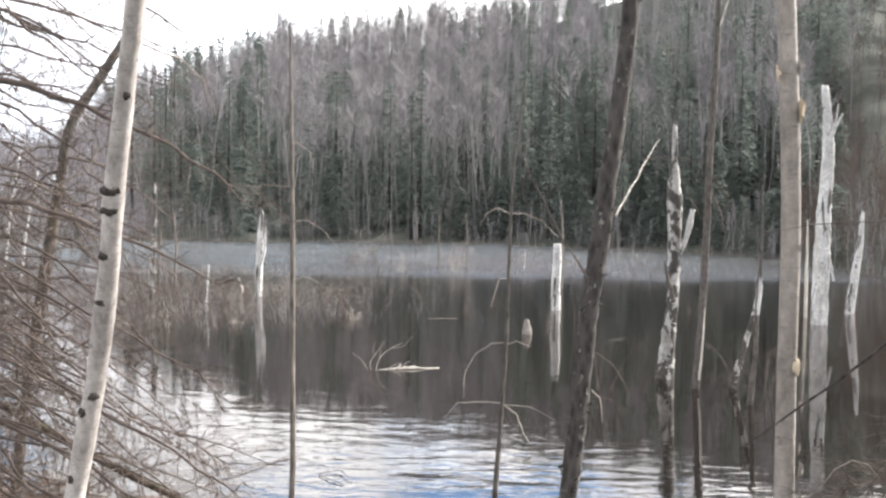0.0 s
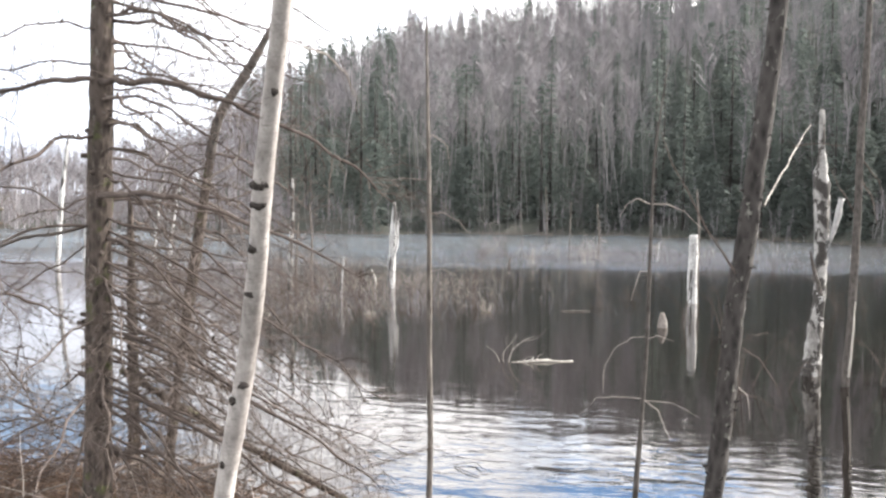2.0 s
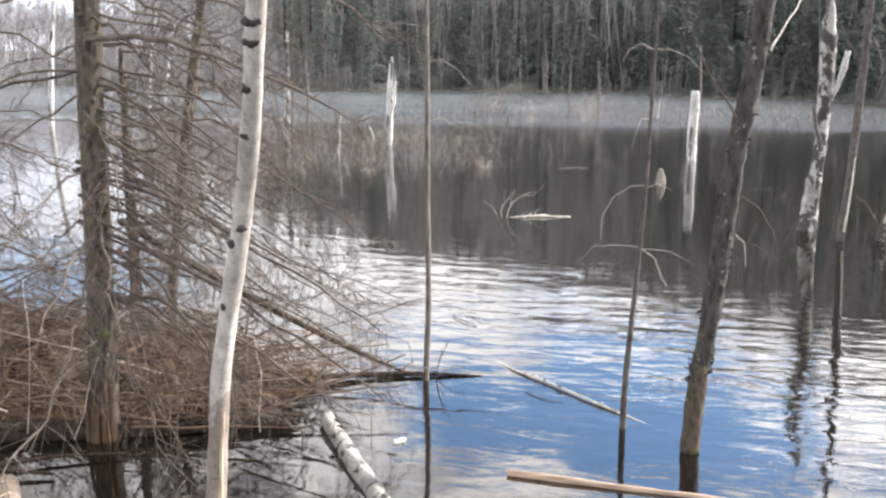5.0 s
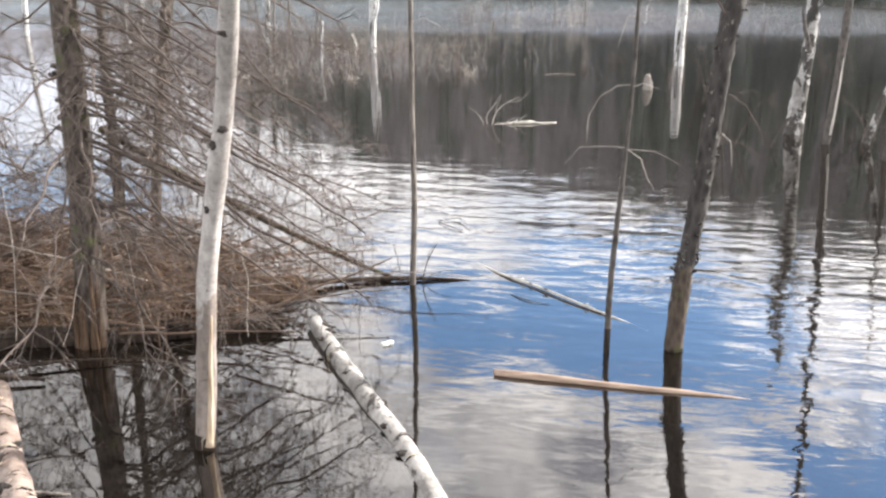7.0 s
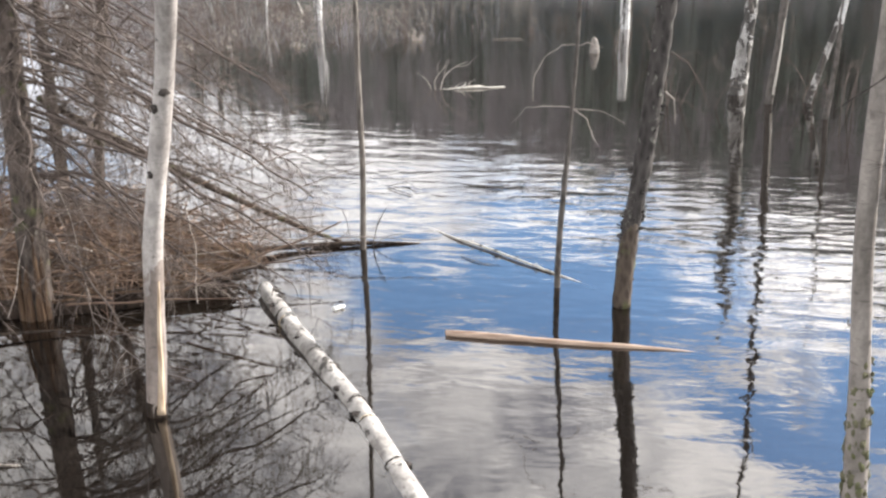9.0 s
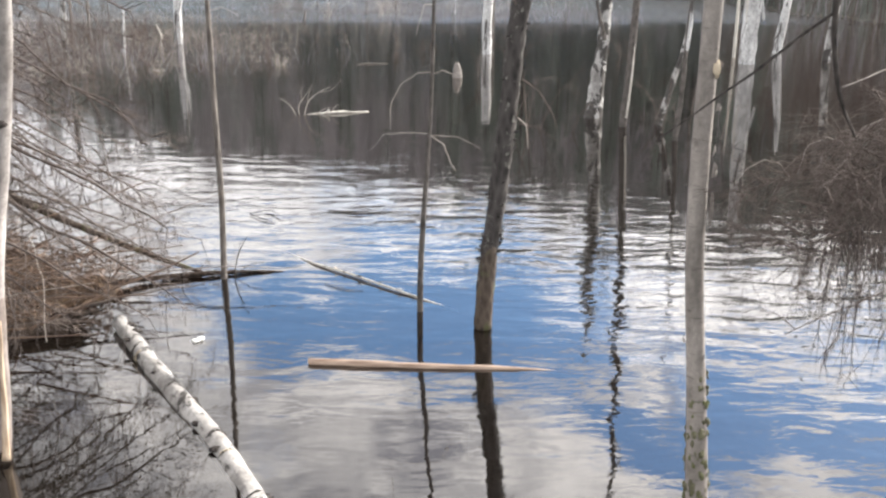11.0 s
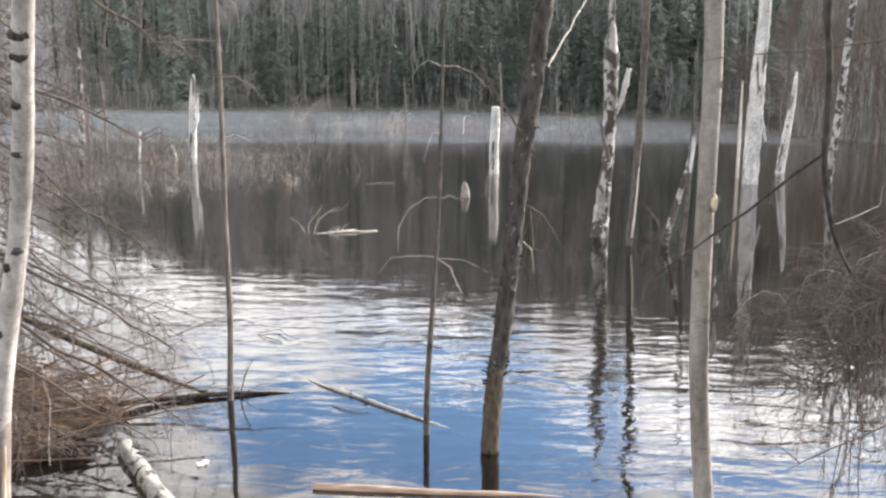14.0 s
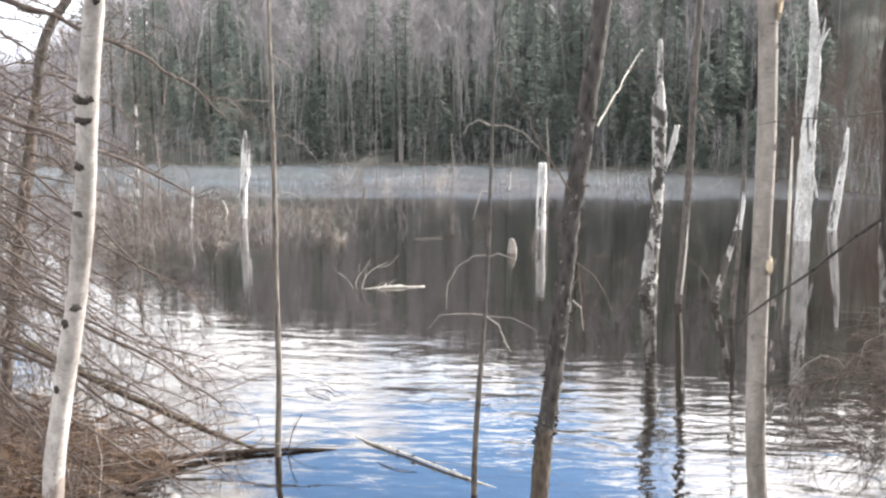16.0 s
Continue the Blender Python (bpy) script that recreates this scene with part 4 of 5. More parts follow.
stem("dead_tree", [(3.288, 10.086, 0), (3.324, 10.086, 0.527), (3.336, 10.086, 1.158), (3.362, 10.086, 1.685), (3.352, 10.086, 2.368)], (0.03, 0.026, 0.022, 0.016, 0.006), GREY_BARK, "splintered grey dead pole", "tree", "dead trees", 8, 0.08, 0.1, limbs=(
    ([(3.332, 10.086, 0.948), (3.354, 10.065, 1.264), (3.358, 10.065, 1.495)], (0.022, 0.02, 0.006), BIRCH_SNAG, "white splinter"),), seed=4)
stem("birch_snag", [(7.019, 17.743, 0), (7.029, 17.743, 0.777), (7.042, 17.743, 1.444), (7.051, 17.743, 2.221), (7.094, 17.743, 2.999), (7.074, 17.743, 3.665), (6.995, 17.743, 4.417)], (0.1581, 0.1476, 0.1423, 0.1265, 0.1107, 0.1001, 0.058), BIRCH_SNAG,
     "tall bright white birch snag with a forked stub", "tree", "birch snags", 14, 0.10, 0.06, limbs=(
    ([(7.093, 17.687, 3.388), (7.185, 17.687, 3.668), (7.321, 17.687, 3.916)], (0.0422, 0.0316, 0.0126), BIRCH_SNAG, "white forked branch"),
    ([(7.144, 17.687, 3.556), (7.202, 17.687, 3.835), (7.227, 17.687, 4.091)], (0.0295, 0.0211, 0.0084), BIRCH_SNAG, "white forked branch"),
    ([(6.954, 17.687, 0.331), (6.908, 17.687, 1.107), (6.909, 17.687, 1.773)], (0.0316, 0.0295, 0.0105), PALE_WOOD, "bleached splinter"),
    ([(7.1, 17.687, 1.334), (7.198, 17.687, 1.06), (7.25, 17.687, 0.806)], (0.0316, 0.0316, 0.0211), BIRCH_SNAG, "white buttress")), seed=5)
stem("birch_snag", [(8.464, 19.801, 0), (8.552, 19.801, 0.796), (8.643, 19.801, 1.535), (8.673, 19.801, 2.045)], (0.1022, 0.086, 0.0645, 0.0323), BIRCH_SNAG, "short pale birch snag with a broken top", "tree", "birch snags", 10, 0.10, 0.16, seed=6)
stem("birch_snag", [(8.889, 18.437, 0), (8.979, 18.437, 1.142), (9.047, 18.437, 2.283), (9.103, 18.437, 3.424), (9.125, 18.437, 4.564), (9.1, 18.437, 6.159)], (0.0811, 0.0757, 0.0703, 0.0649, 0.0541, 0.0216), BIRCH_SPOTTED, "slim spotted birch snag", "tree", "birch snags", 10, 0.04, 0.1, seed=7)
stem("dead_sapling", [(7.204, 18.901, 0), (7.199, 18.901, 0.89), (7.191, 18.901, 1.891)], (0.037, 0.0317, 0.0127), PALE_WOOD, "thin bleached dead stem", "sapling", "thin dead saplings", 7, 0.05, 0.08, seed=8)
stem("birch_snag", [(2.308, 19.571, 0), (2.303, 19.571, 0.518), (2.318, 19.571, 1.036), (2.318, 19.571, 1.368)], (0.1033, 0.0984, 0.0935, 0.0836), BIRCH_SNAG, "short cut-off white birch stump in the water", "tree", "birch snags", 12, 0.06, 0.03, seed=9)
stem("birch_snag", [(-4.226, 21.566, 0), (-4.212, 21.566, 0.747), (-4.185, 21.566, 1.402), (-4.164, 21.566, 1.916)], (0.0887, 0.0842, 0.0754, 0.031), BIRCH_SNAG, "broken white birch snag", "tree", "birch snags", 10, 0.05, 0.1, limbs=(
    ([(-4.181, 21.519, 0.655), (-4.081, 21.519, 1.032), (-4.07, 21.519, 1.592)], (0.0266, 0.031, 0.0133), BIRCH_SNAG, "white split half"),), seed=10)
stem("birch_snag", [(-6.132, 19.885, 0), (-6.112, 19.885, 0.814), (-6.083, 19.885, 1.629), (-6.071, 19.885, 2.424)], (0.0601, 0.0558, 0.0472, 0.0257), BIRCH_SPOTTED, "slender spotted birch snag", "tree", "birch snags", 9, 0.05, 0.1, seed=11)
for i, (x, y, h, r) in enumerate(((-4.89, 19.48, 0.78, 0.046), (-4.5, 21, 0.42, 0.046), (-2.07, 29.5, 0.27, 0.068), (-1.88, 32.98, 1.65, 0.029), (-0.24, 32.86, 1.99, 0.035), (0.77, 33.89, 1.92, 0.051), (2.77, 33.37, 0.57, 0.052), (-1.22, 39.22, 2.55, 0.039),
                                  (1.73, 15.75, 0.40, 0.024), (3.1, 25.15, 2.31, 0.052), (-6.74, 22.36, 1.43, 0.045), (-7.53, 26.46, 1.85, 0.053))):
    stem("dead_sapling", [(x, y, 0), (x + 0.02, y, h * 0.5), (x + 0.05 * (-1) ** i, y, h)], (r * 0.65, r * 0.6, r * 0.4), (BIRCH_SNAG, PALE_WOOD, STICK)[i % 3 if i < 3 or i == 6 else 2], "small dead stub standing in shallow water", "stub", "small dead stubs", 7, 0.06, 0.08, seed=20 + i)
for i, (x, y, h, r) in enumerate(((-14.71, 25.4, 4.15, 0.077), (-16.59, 30.35, 3.4, 0.067), (-13.25, 28.53, 3.48, 0.063), (-11.09, 24.79, 2.81, 0.05))):
    stem("birch_snag", [(x, y, 0), (x + 0.15, y, h * 0.5), (x + 0.45, y, h)], (r, r * 0.9, r * 0.4), BIRCH_SNAG, "tall white birch snag far across the water", "tree", "birch snags", 8, 0.04, 0.1, seed=40 + i)


def flooded_shrub(x, y, h, n, seed, mat):
    """Fine dead stems fanning out of the water."""
    rng = random.Random(seed)
    e = thing("flooded_shrub", (x, y, 0), "fine dead shrub standing in the flooded pond", "shrub", "flooded shrubs")
    for _ in range(n):
        a, tilt = rng.uniform(0, 6.28), rng.uniform(0.05, 0.6)
        p = Vector((rng.gauss(0, 0.22 * h), rng.gauss(0, 0.15 * h), -0.2))
        ln = h * rng.uniform(0.5, 1.1)
        d = Vector((math.cos(a) * tilt, math.sin(a) * tilt, 1))
        c = Build()
        line = c.tube([p, p + d * ln * 0.5, p + d * ln * 0.85 + Vector((d.x * 0.2, 0, 0)), p + d * ln + Vector((d.x * 0.5 * ln, 0, -0.12 * ln))], (0.006, 0.005, 0.0035, 0.002), 4, 3, 0.1, rng)
        twigs_on(line, rng, 8, 0.3 * h, c, 0.15, 0.0025, 2)
        part("stem", c, mat, e)


for i, (x, y, h, n) in enumerate(((3.6, 10.45, 1.06, 6), (3.21, 11.12, 0.63, 4), (1.89, 10.8, 0.93, 5), (2.23, 15.1, 1.03, 7), (-1.79, 17.98, 0.68, 10), (-2.99, 18.68, 0.76, 10), (-4.24, 17.36, 0.84, 10), (-5.35, 18.69, 0.92, 10), (0.46, 31.21, 1.01, 9), (-1.5, 30.75, 0.88, 9),
                                  (1.18, 19.85, 0.51, 8), (0.46, 18.32, 0.35, 7), (5.02, 18.86, 1.08, 7), (-6.74, 21.02, 0.98, 9), (-5.6, 22.8, 0.91, 8), (2.88, 34.47, 1.15, 9), (10.01, 17.79, 1.5, 9), (11.37, 20, 1.88, 9))):
    flooded_shrub(x, y, h, n, 200 + i, PALE_TWIG if y > 28 else TWIG)

rngs = random.Random(77)
for i in range(20):
    y = rngs.uniform(15.5, 25)
    flooded_shrub(y * (-0.05 - 0.30 * rngs.random() ** 0.75), y, rngs.uniform(0.3, 0.85), 10, 300 + i, PALE_TWIG if i % 4 == 0 else TWIG)
for i in range(14):
    y = rngs.uniform(29, 38)
    flooded_shrub(y * rngs.uniform(-0.12, 0.22), y, rngs.uniform(0.7, 1.5), 6, 340 + i, PALE_TWIG if i % 2 else TWIG)

# ---- hummock with dead conifers ----
def hummock_top(x, y):
    u = max(0.0, 1 - ((x + 3.73) / 2.5) ** 2 - ((y - 5.53 + 0.12 * x + 0.43) / 1.11) ** 2)
    bumpy = 0.14 * noise.noise((x * 2.3, y * 2.3, 0.0)) + 0.07 * noise.noise((x * 6.1, y * 6.1, 2.0))
    return -0.25 + 0.42 * u ** 0.4 + bumpy * min(1.0, u * 5)


def hummock():
    b, n, m = Build(), 70, 46
    for i in range(n):
        for j in range(m):
            x, y = -6.75 + 5.6 * i / (n - 1), 4.13 + 2.9 * j / (m - 1)
            b.v.append((x, y, hummock_top(x, y)))
    b.f = [(i * m + j, (i + 1) * m + j, (i + 1) * m + j + 1, i * m + j + 1) for i in range(n - 1) for j in range(m - 1)]
    lone("hummock", b, PEAT, "low peat hummock rising from the pond", "mound", kind="structure")
    rng, g = random.Random(51), Build()
    done = 0
    while done < 7500:
        x, y = rng.uniform(-6.25, -1.25), rng.uniform(4.13, 6.75)
        z = hummock_top(x, y)
        if z < 0.0:
            continue
        a, h = rng.uniform(0, 6.28), rng.uniform(0.06, 0.30)
        d = Vector((math.cos(a), math.sin(a) * 0.8 - 0.25, rng.uniform(0.25, 1.1))).normalized()
        p = Vector((x, y, z - 0.02))
        g.blade([p, p + d * h * 0.5, p + d * h * 0.85 + Vector((0, 0, -0.25 * h)), p + Vector((d.x * h * 1.05, d.y * h * 1.05, -0.02))], rng.uniform(0.003, 0.007), Vector((-d.y, d.x, 0.3)).normalized())
        done += 1
    lone("sedge", g, SEDGE, "matted dry brown sedge over the hummock", "grass", kind="stuff", shade=False)
    g = Build()
    for _ in range(1300):
        x, y = rng.uniform(-5.3, -1.3), rng.uniform(4.42, 6.35)
        z = hummock_top(x, y)
        if z < -0.05:
            continue
        a, h = rng.uniform(0, 6.28), rng.uniform(0.15, 0.6)
        d = Vector((math.cos(a), math.sin(a) * 0.5, rng.uniform(-0.1, 0.45)))
        p = Vector((x, y, z + rng.uniform(0.02, 0.15)))
        g.tube([p, p + d * h * 0.5 + Vector((0, 0, 0.03)), p + d * h], (0.005, 0.004, 0.0015), 3, 1, close=False)
    lone("litter_twigs", g, LITTER, "fallen dead twigs strewn over the hummock", "twigs", kind="stuff", shade=False)


hummock()


def conifer(name, foot, top, r0, label, count, zs, length, seed, aim, end=0.4):
    """A dead conifer with long drooping bare branches; aim: the side that most branches lean to."""
    rng = random.Random(seed)
    e = thing(name, foot, label, "tree", "dead conifers")
    b = Build()
    foot, top = Vector(foot), Vector(top)
    b.tube([Vector((0, 0, -0.3)), (top - foot) * 0.33, (top - foot) * 0.66, top - foot], (r0 * 1.25, r0, r0 * (0.45 + end), r0 * end), 18, 14, 0.11, rng)
    for _ in range(110):      # snapped branch stubs and bark lumps
        q = (top - foot) * rng.uniform(0.04, 0.95)
        a = rng.uniform(0, 6.28)
        d = Vector((math.cos(a), math.sin(a), rng.uniform(-0.4, 0.3)))
        k = rng.uniform(0.1, 0.4) * r0
        b.tube([q + d * r0 * 0.4, q + d * (r0 * rng.uniform(0.9, 1.5))], (k, k * 0.6), 5, 1)
    part("trunk", b, CONIFER_BARK, e)
    for i in range(count):
        z = zs[0] + (zs[1] - zs[0]) * (i + rng.random()) / count
        p = (top - foot) * (z / (top.z - foot.z))
        a = math.atan2(aim[1], aim[0]) + rng.gauss(0, 0.7) if rng.random() < 0.62 else rng.uniform(0, 6.28)
        ln = length * rng.uniform(0.55, 1.15) * (1.0 if z < 2.2 else 0.8)
        d = Vector((math.cos(a), math.sin(a), 0))
        drop = rng.uniform(0.15, 0.6)
        pts = [p, p + d * ln * 0.3 + Vector((0, 0, 0.02 - drop * 0.15 * ln)), p + d * ln * 0.65 + Vector((0, 0, -drop * 0.5 * ln)), p + d * ln + Vector((0, 0, -drop * ln))]
        if foot.z + pts[-1].z < 0.05:
            pts[-1].z = 0.05 - foot.z + rng.uniform(0, 0.1)
        c = Build()
        rr = rng.uniform(0.005, 0.011)
        line = c.tube(kinked(pts, rng, 0.06), spread_radii((rr, rr * 0.85, rr * 0.6, rr * 0.25)), 5, 2, 0.18, rng)
        fine = Build()
        twigs_on(line, rng, 20 if z < 1.7 else 10, 0.30, fine, 0.12, 0.0023, 5)
        for _ in range(12):      # knobs and broken spurs
            q = rng.choice(line)
            c.tube([q, q + Vector((rng.uniform(-1, 1), rng.uniform(-1, 1), rng.uniform(-0.4, 1))) * 0.03], (rr * 0.6, rr * 0.3), 3, 1)
        tagged(part("twig_spray", fine, TWIG, part("branch", c, TWIG, e)), kind="stuff")
    return e


R0 = (-2.398, 4.501, 0.05)
big = conifer("dead_conifer", R0, (-2.289, 4.52, 4.812), 0.062, "dead conifer with drooping bare branches on the hummock", 74, (0.35, 3.4), 1.25, 61, (1, -0.1))
rngk = random.Random(64)
for k in range(6):
    a = -2.2 + 1.7 * k / 5 + rngk.uniform(-0.2, 0.2)
    c = Build()
    h = rngk.uniform(0.10, 0.48)
    c.tube([(0.085 * math.cos(a), 0.085 * math.sin(a), -0.12), (0.082 * math.cos(a), 0.082 * math.sin(a), h * 0.4), (0.068 * math.cos(a) + 0.02 * h, 0.068 * math.sin(a), h)], (0.020, 0.013, 0.002), 6, 3, 0.3, rngk)
    part("splinter", c, SPLINTER, big, "torn orange-brown splinter")
slim = conifer("dead_conifer", (-2.693, 5.913, 0.089), (-2.33, 5.913, 2.36), 0.030, "slim crooked dead tree thick with bare twigs on the hummock", 24, (0.5, 2.3), 0.9, 62, (0.4, -0.5), 0.78)
c = Build()
c.tube(rel([(-2.346, 5.913, 2.273), (-2.287, 5.913, 2.524), (-2.177, 5.913, 2.701), (-2.048, 5.913, 2.897), (-1.911, 5.913, 3.141)], (-2.693, 5.913, 0.089)), (0.032, 0.032, 0.030, 0.028, 0.012), 9, 5, 0.08, random.Random(5))
part("top", c, GREY_BARK, slim, "bent dead top")
c = Build()
c.tube(rel([(-2.38, 5.894, 2.118), (-2.295, 5.865, 2.168), (-2.172, 5.865, 2.239), (-2.099, 5.865, 2.376)], (-2.693, 5.913, 0.089)), (0.009, 0.008, 0.007, 0.004), 6, 5, 0.08, random.Random(6))
part("branch", c, PALE_TWIG, slim, "pale curved branch")
conifer("dead_conifer", (-2.921, 6.013, 0.095), (-2.96, 6.061, 2.003), 0.036, "slim dead conifer thick with bare twigs on the hummock", 22, (0.4, 2.0), 1.0, 63, (1, 0))
# trunk out of view, added so its branches darken the water's lower-left reflection
conifer("dead_conifer", (-4.498, 5.302, 0.093), (-4.707, 5.395, 3.898), 0.05, "slim dead conifer thick with bare twigs on the hummock", 44, (0.4, 3.6), 1.5, 64, (1, -0.1))
conifer("dead_conifer", (-3.265, 4.9, 0.1), (-3.184, 4.9, 2.15), 0.042, "broken-off dead conifer with bare drooping branches on the hummock", 15, (0.5, 2.0), 0.9, 66, (1, -0.1))
# a second conifer added beyond the view to darken the same reflection
conifer("dead_conifer", (-4.921, 6.463, -0.092), (-5.058, 6.555, 1.38), 0.03, "short unseen dead conifer added to darken the reflections", 26, (0.3, 1.45), 1.1, 65, (0.6, -0.6))


def bough(pts, radii, count, size, seed, label, droop=0.5):
    """A long arching bough of the large dead conifer."""
    rng = random.Random(seed)
    c = Build()
    line = c.tube(kinked(rel(pts, R0), rng, 0.035), spread_radii([r * 0.85 for r in radii]), 7, 3, 0.16, rng)
    fine = Build()
    twigs_on(line, rng, count, size, fine, droop * 0.7, 0.0024, 4)
    tagged(part("twig_spray", fine, TWIG, part("bough", c, TWIG, big, label)), kind="stuff")


bough([(-2.337, 4.481, 2.59), (-2.124, 4.28, 2.553), (-1.903, 4.231, 2.546), (-1.573, 4.231, 2.45), (-1.29, 4.231, 2.324), (-0.997, 4.231, 2.16), (-0.828, 4.231, 2.002)], (0.020, 0.019, 0.017, 0.013, 0.010, 0.007, 0.003), 64, 0.42, 71, "thick arching dead bough")
bough([(-2.337, 4.481, 2.59), (-2.49, 4.328, 2.572), (-2.757, 4.328, 2.52), (-3.186, 4.328, 2.381)], (0.018, 0.016, 0.012, 0.005), 26, 0.4, 72, "thick arching dead bough")
bough([(-2.348, 4.472, 2.022), (-1.983, 4.231, 2.037), (-1.829, 4.231, 2.019), (-1.498, 4.231, 1.9), (-1.148, 4.231, 1.761), (-0.953, 4.231, 1.661)], (0.018, 0.017, 0.015, 0.011, 0.007, 0.003), 48, 0.36, 73, "thick arching dead bough")
bough([(-2.342, 4.501, 3.08), (-1.953, 4.328, 2.929), (-1.711, 4.328, 2.869), (-1.497, 4.328, 2.808), (-1.176, 4.328, 2.683)], (0.010, 0.009, 0.008, 0.006, 0.002), 12, 0.3, 78, "long thin dead bough")
bough([(-2.337, 4.501, 2.907), (-2.028, 4.328, 2.888), (-1.756, 4.328, 2.781), (-1.58, 4.328, 2.69)], (0.009, 0.008, 0.005, 0.002), 10, 0.3, 79, "long thin dead bough")
bough([(-2.475, 4.52, 1.134), (-2.087, 4.424, 1.021), (-1.6, 4.376, 0.815), (-1.11, 4.328, 0.522), (-0.864, 4.328, 0.337)], (0.014, 0.012, 0.010, 0.007, 0.003), 34, 0.3, 74, "drooping dead bough")
bough([(-2.483, 4.52, 1.393), (-2.096, 4.424, 1.319), (-1.609, 4.328, 1.132), (-1.17, 4.28, 0.905), (-0.876, 4.231, 0.721)], (0.014, 0.012, 0.010, 0.007, 0.003), 34, 0.3, 75, "drooping dead bough")
bough([(-2.334, 4.558, 3.753), (-2.358, 4.424, 3.609), (-1.868, 4.328, 3.287), (-1.376, 4.231, 2.917), (-0.984, 4.135, 2.689)], (0.014, 0.012, 0.010, 0.007, 0.003), 30, 0.35, 76, "drooping dead bough")
bough([(-2.325, 4.558, 3.465), (-3.215, 4.424, 3.342), (-3.687, 4.231, 3.039)], (0.014, 0.010, 0.004), 22, 0.35, 77, "drooping dead bough")

rngb = random.Random(110)
for k in range(15):      # a fan of straight dead boughs sloping down to the water
    z0 = 1.878 - 0.072 * k
    ex, ey = -1.10 + rngb.uniform(-0.35, 0.25), 4.57 + rngb.uniform(-0.3, 0.7)
    ez = max(0.06, z0 - rngb.uniform(0.55, 0.95))
    p0, p1 = Vector((-2.376, 4.494, z0)), Vector((ex, ey, ez))
    bough([p0, p0.lerp(p1, 0.35) + Vector((0, 0, 0.05)), p0.lerp(p1, 0.7) + Vector((0, 0, 0.03)), p1], (0.008, 0.007, 0.005, 0.002), 30, 0.22, 120 + k, "straight thin dead bough", 0.25)


def lying(name, pts, radii, mat, label, category="log", seed=0, seg=12, rough=0.05, extra=None):
    rng = random.Random(seed)
    at = Vector(pts[0])
    e = thing(name, at, label, category)
    b = Build()
    line = b.tube(rel(pts, at), radii, seg, 6, rough, rng)
    part("trunk", b, mat, e)
    if extra:
        extra(e, line, rng)
    return e


def pole_twigs(e, line, rng):
    c = Build()
    twigs_on(line, rng, 90, 0.30, c, 0.1, 0.0025, 4)
    part("twig", c, TWIG, e, "bare side twigs")


def bark_flakes(e, line, rng):
    """Lifted flakes of bark and rot along a log, and its splintered end."""
    for _ in range(46):
        k = rng.randrange(len(line) - 1)
        p = line[k].lerp(line[k + 1], rng.random())
        t = (line[k + 1] - line[k]).normalized()
        side = t.cross(Vector((0, 0, 1))).normalized()
        a = rng.uniform(-1.2, 1.2)
        out = side * math.sin(a) + Vector((0, 0, math.cos(a)))
        c = Build()
        q = p + out * 0.05
        c.tube([q, q + t * rng.uniform(0.03, 0.10) + out * 0.012, q + t * rng.uniform(0.1, 0.2) + out * rng.uniform(0.0, 0.02)], (rng.uniform(0.008, 0.016), 0.010, 0.003), 5, 2, 0.3, rng)
        part("bark_flake", c, WET_LOG if rng.random() < 0.72 else SPLINTER, e)
    for _ in range(7):
        c = Build()
        p = line[-1] + Vector((rng.uniform(-0.02, 0.02), rng.uniform(-0.03, 0.03), rng.uniform(-0.02, 0.03)))
        c.tube([p - (line[-1] - line[-2]).normalized() * 0.05, p + (line[-1] - line[-2]).normalized() * rng.uniform(0.02, 0.09)], (0.014, 0.002), 5, 1, 0.2, rng)
        part("splinter", c, WET_LOG, e)


lying("leaning_pole", [(-3.081, 6.15, 0.844), (-2.532, 6.05, 0.587), (-1.976, 5.95, 0.338), (-1.39, 5.82, 0.118), (-0.939, 5.733, -0.02)], (0.025, 0.026, 0.024, 0.017, 0.009), MOSSY_POLE, "dead mossy pole with twigs leaning from the hummock into the water", seed=81, rough=0.14, extra=pole_twigs)

rngt = random.Random(140)
for k in range(96):      # sticks fallen criss-cross over the hummock
    x, y = rngt.uniform(-5.0, -1.44), rngt.uniform(4.38, 5.68)
    z = max(0.0, hummock_top(x, y)) + rngt.uniform(0.02, 0.16)
    a, ln = rngt.uniform(-0.6, 0.6) + rngt.choice((0, 3.14)), rngt.uniform(0.4, 1.2)
    d = Vector((math.cos(a), math.sin(a) * 0.6, rngt.uniform(-0.05, 0.40)))
    p = Vector((x, y, z))
    r = rngt.uniform(0.004, 0.009)
    pts = kinked([p, p + d * ln * 0.5 + Vector((0, 0, 0.01)), p + d * ln], rngt, 0.02)
    lying("fallen_stick", pts, spread_radii((r, r * 0.8, r * 0.4)), (LITTER, LITTER, TWIG, LITTER, PALE_TWIG)[k % 5], "crooked dead stick fallen across the hummock", "stick", 150 + k, 6, 0.12)
for k in range(10):      # long straws leaning down the front of the hummock
    x = rngt.uniform(-3.08, -1.54)
    p = Vector((x, 4.54 + rngt.uniform(-0.05, 0.15), rngt.uniform(0.5, 0.85)))
    q = Vector((x + rngt.uniform(-0.28, 0.28), 4.25 + rngt.uniform(-0.05, 0.1), rngt.uniform(0.02, 0.2)))
    lying("straw", kinked([p, p.lerp(q, 0.5) + Vector((0.03, 0, 0.04)), q], rngt, 0.02), spread_radii((0.0018, 0.0024, 0.0015)), (PALE_TWIG, LITTER)[k % 2], "long bleached straw leaning over the hummock", "straw", 230 + k, 5, 0.05)
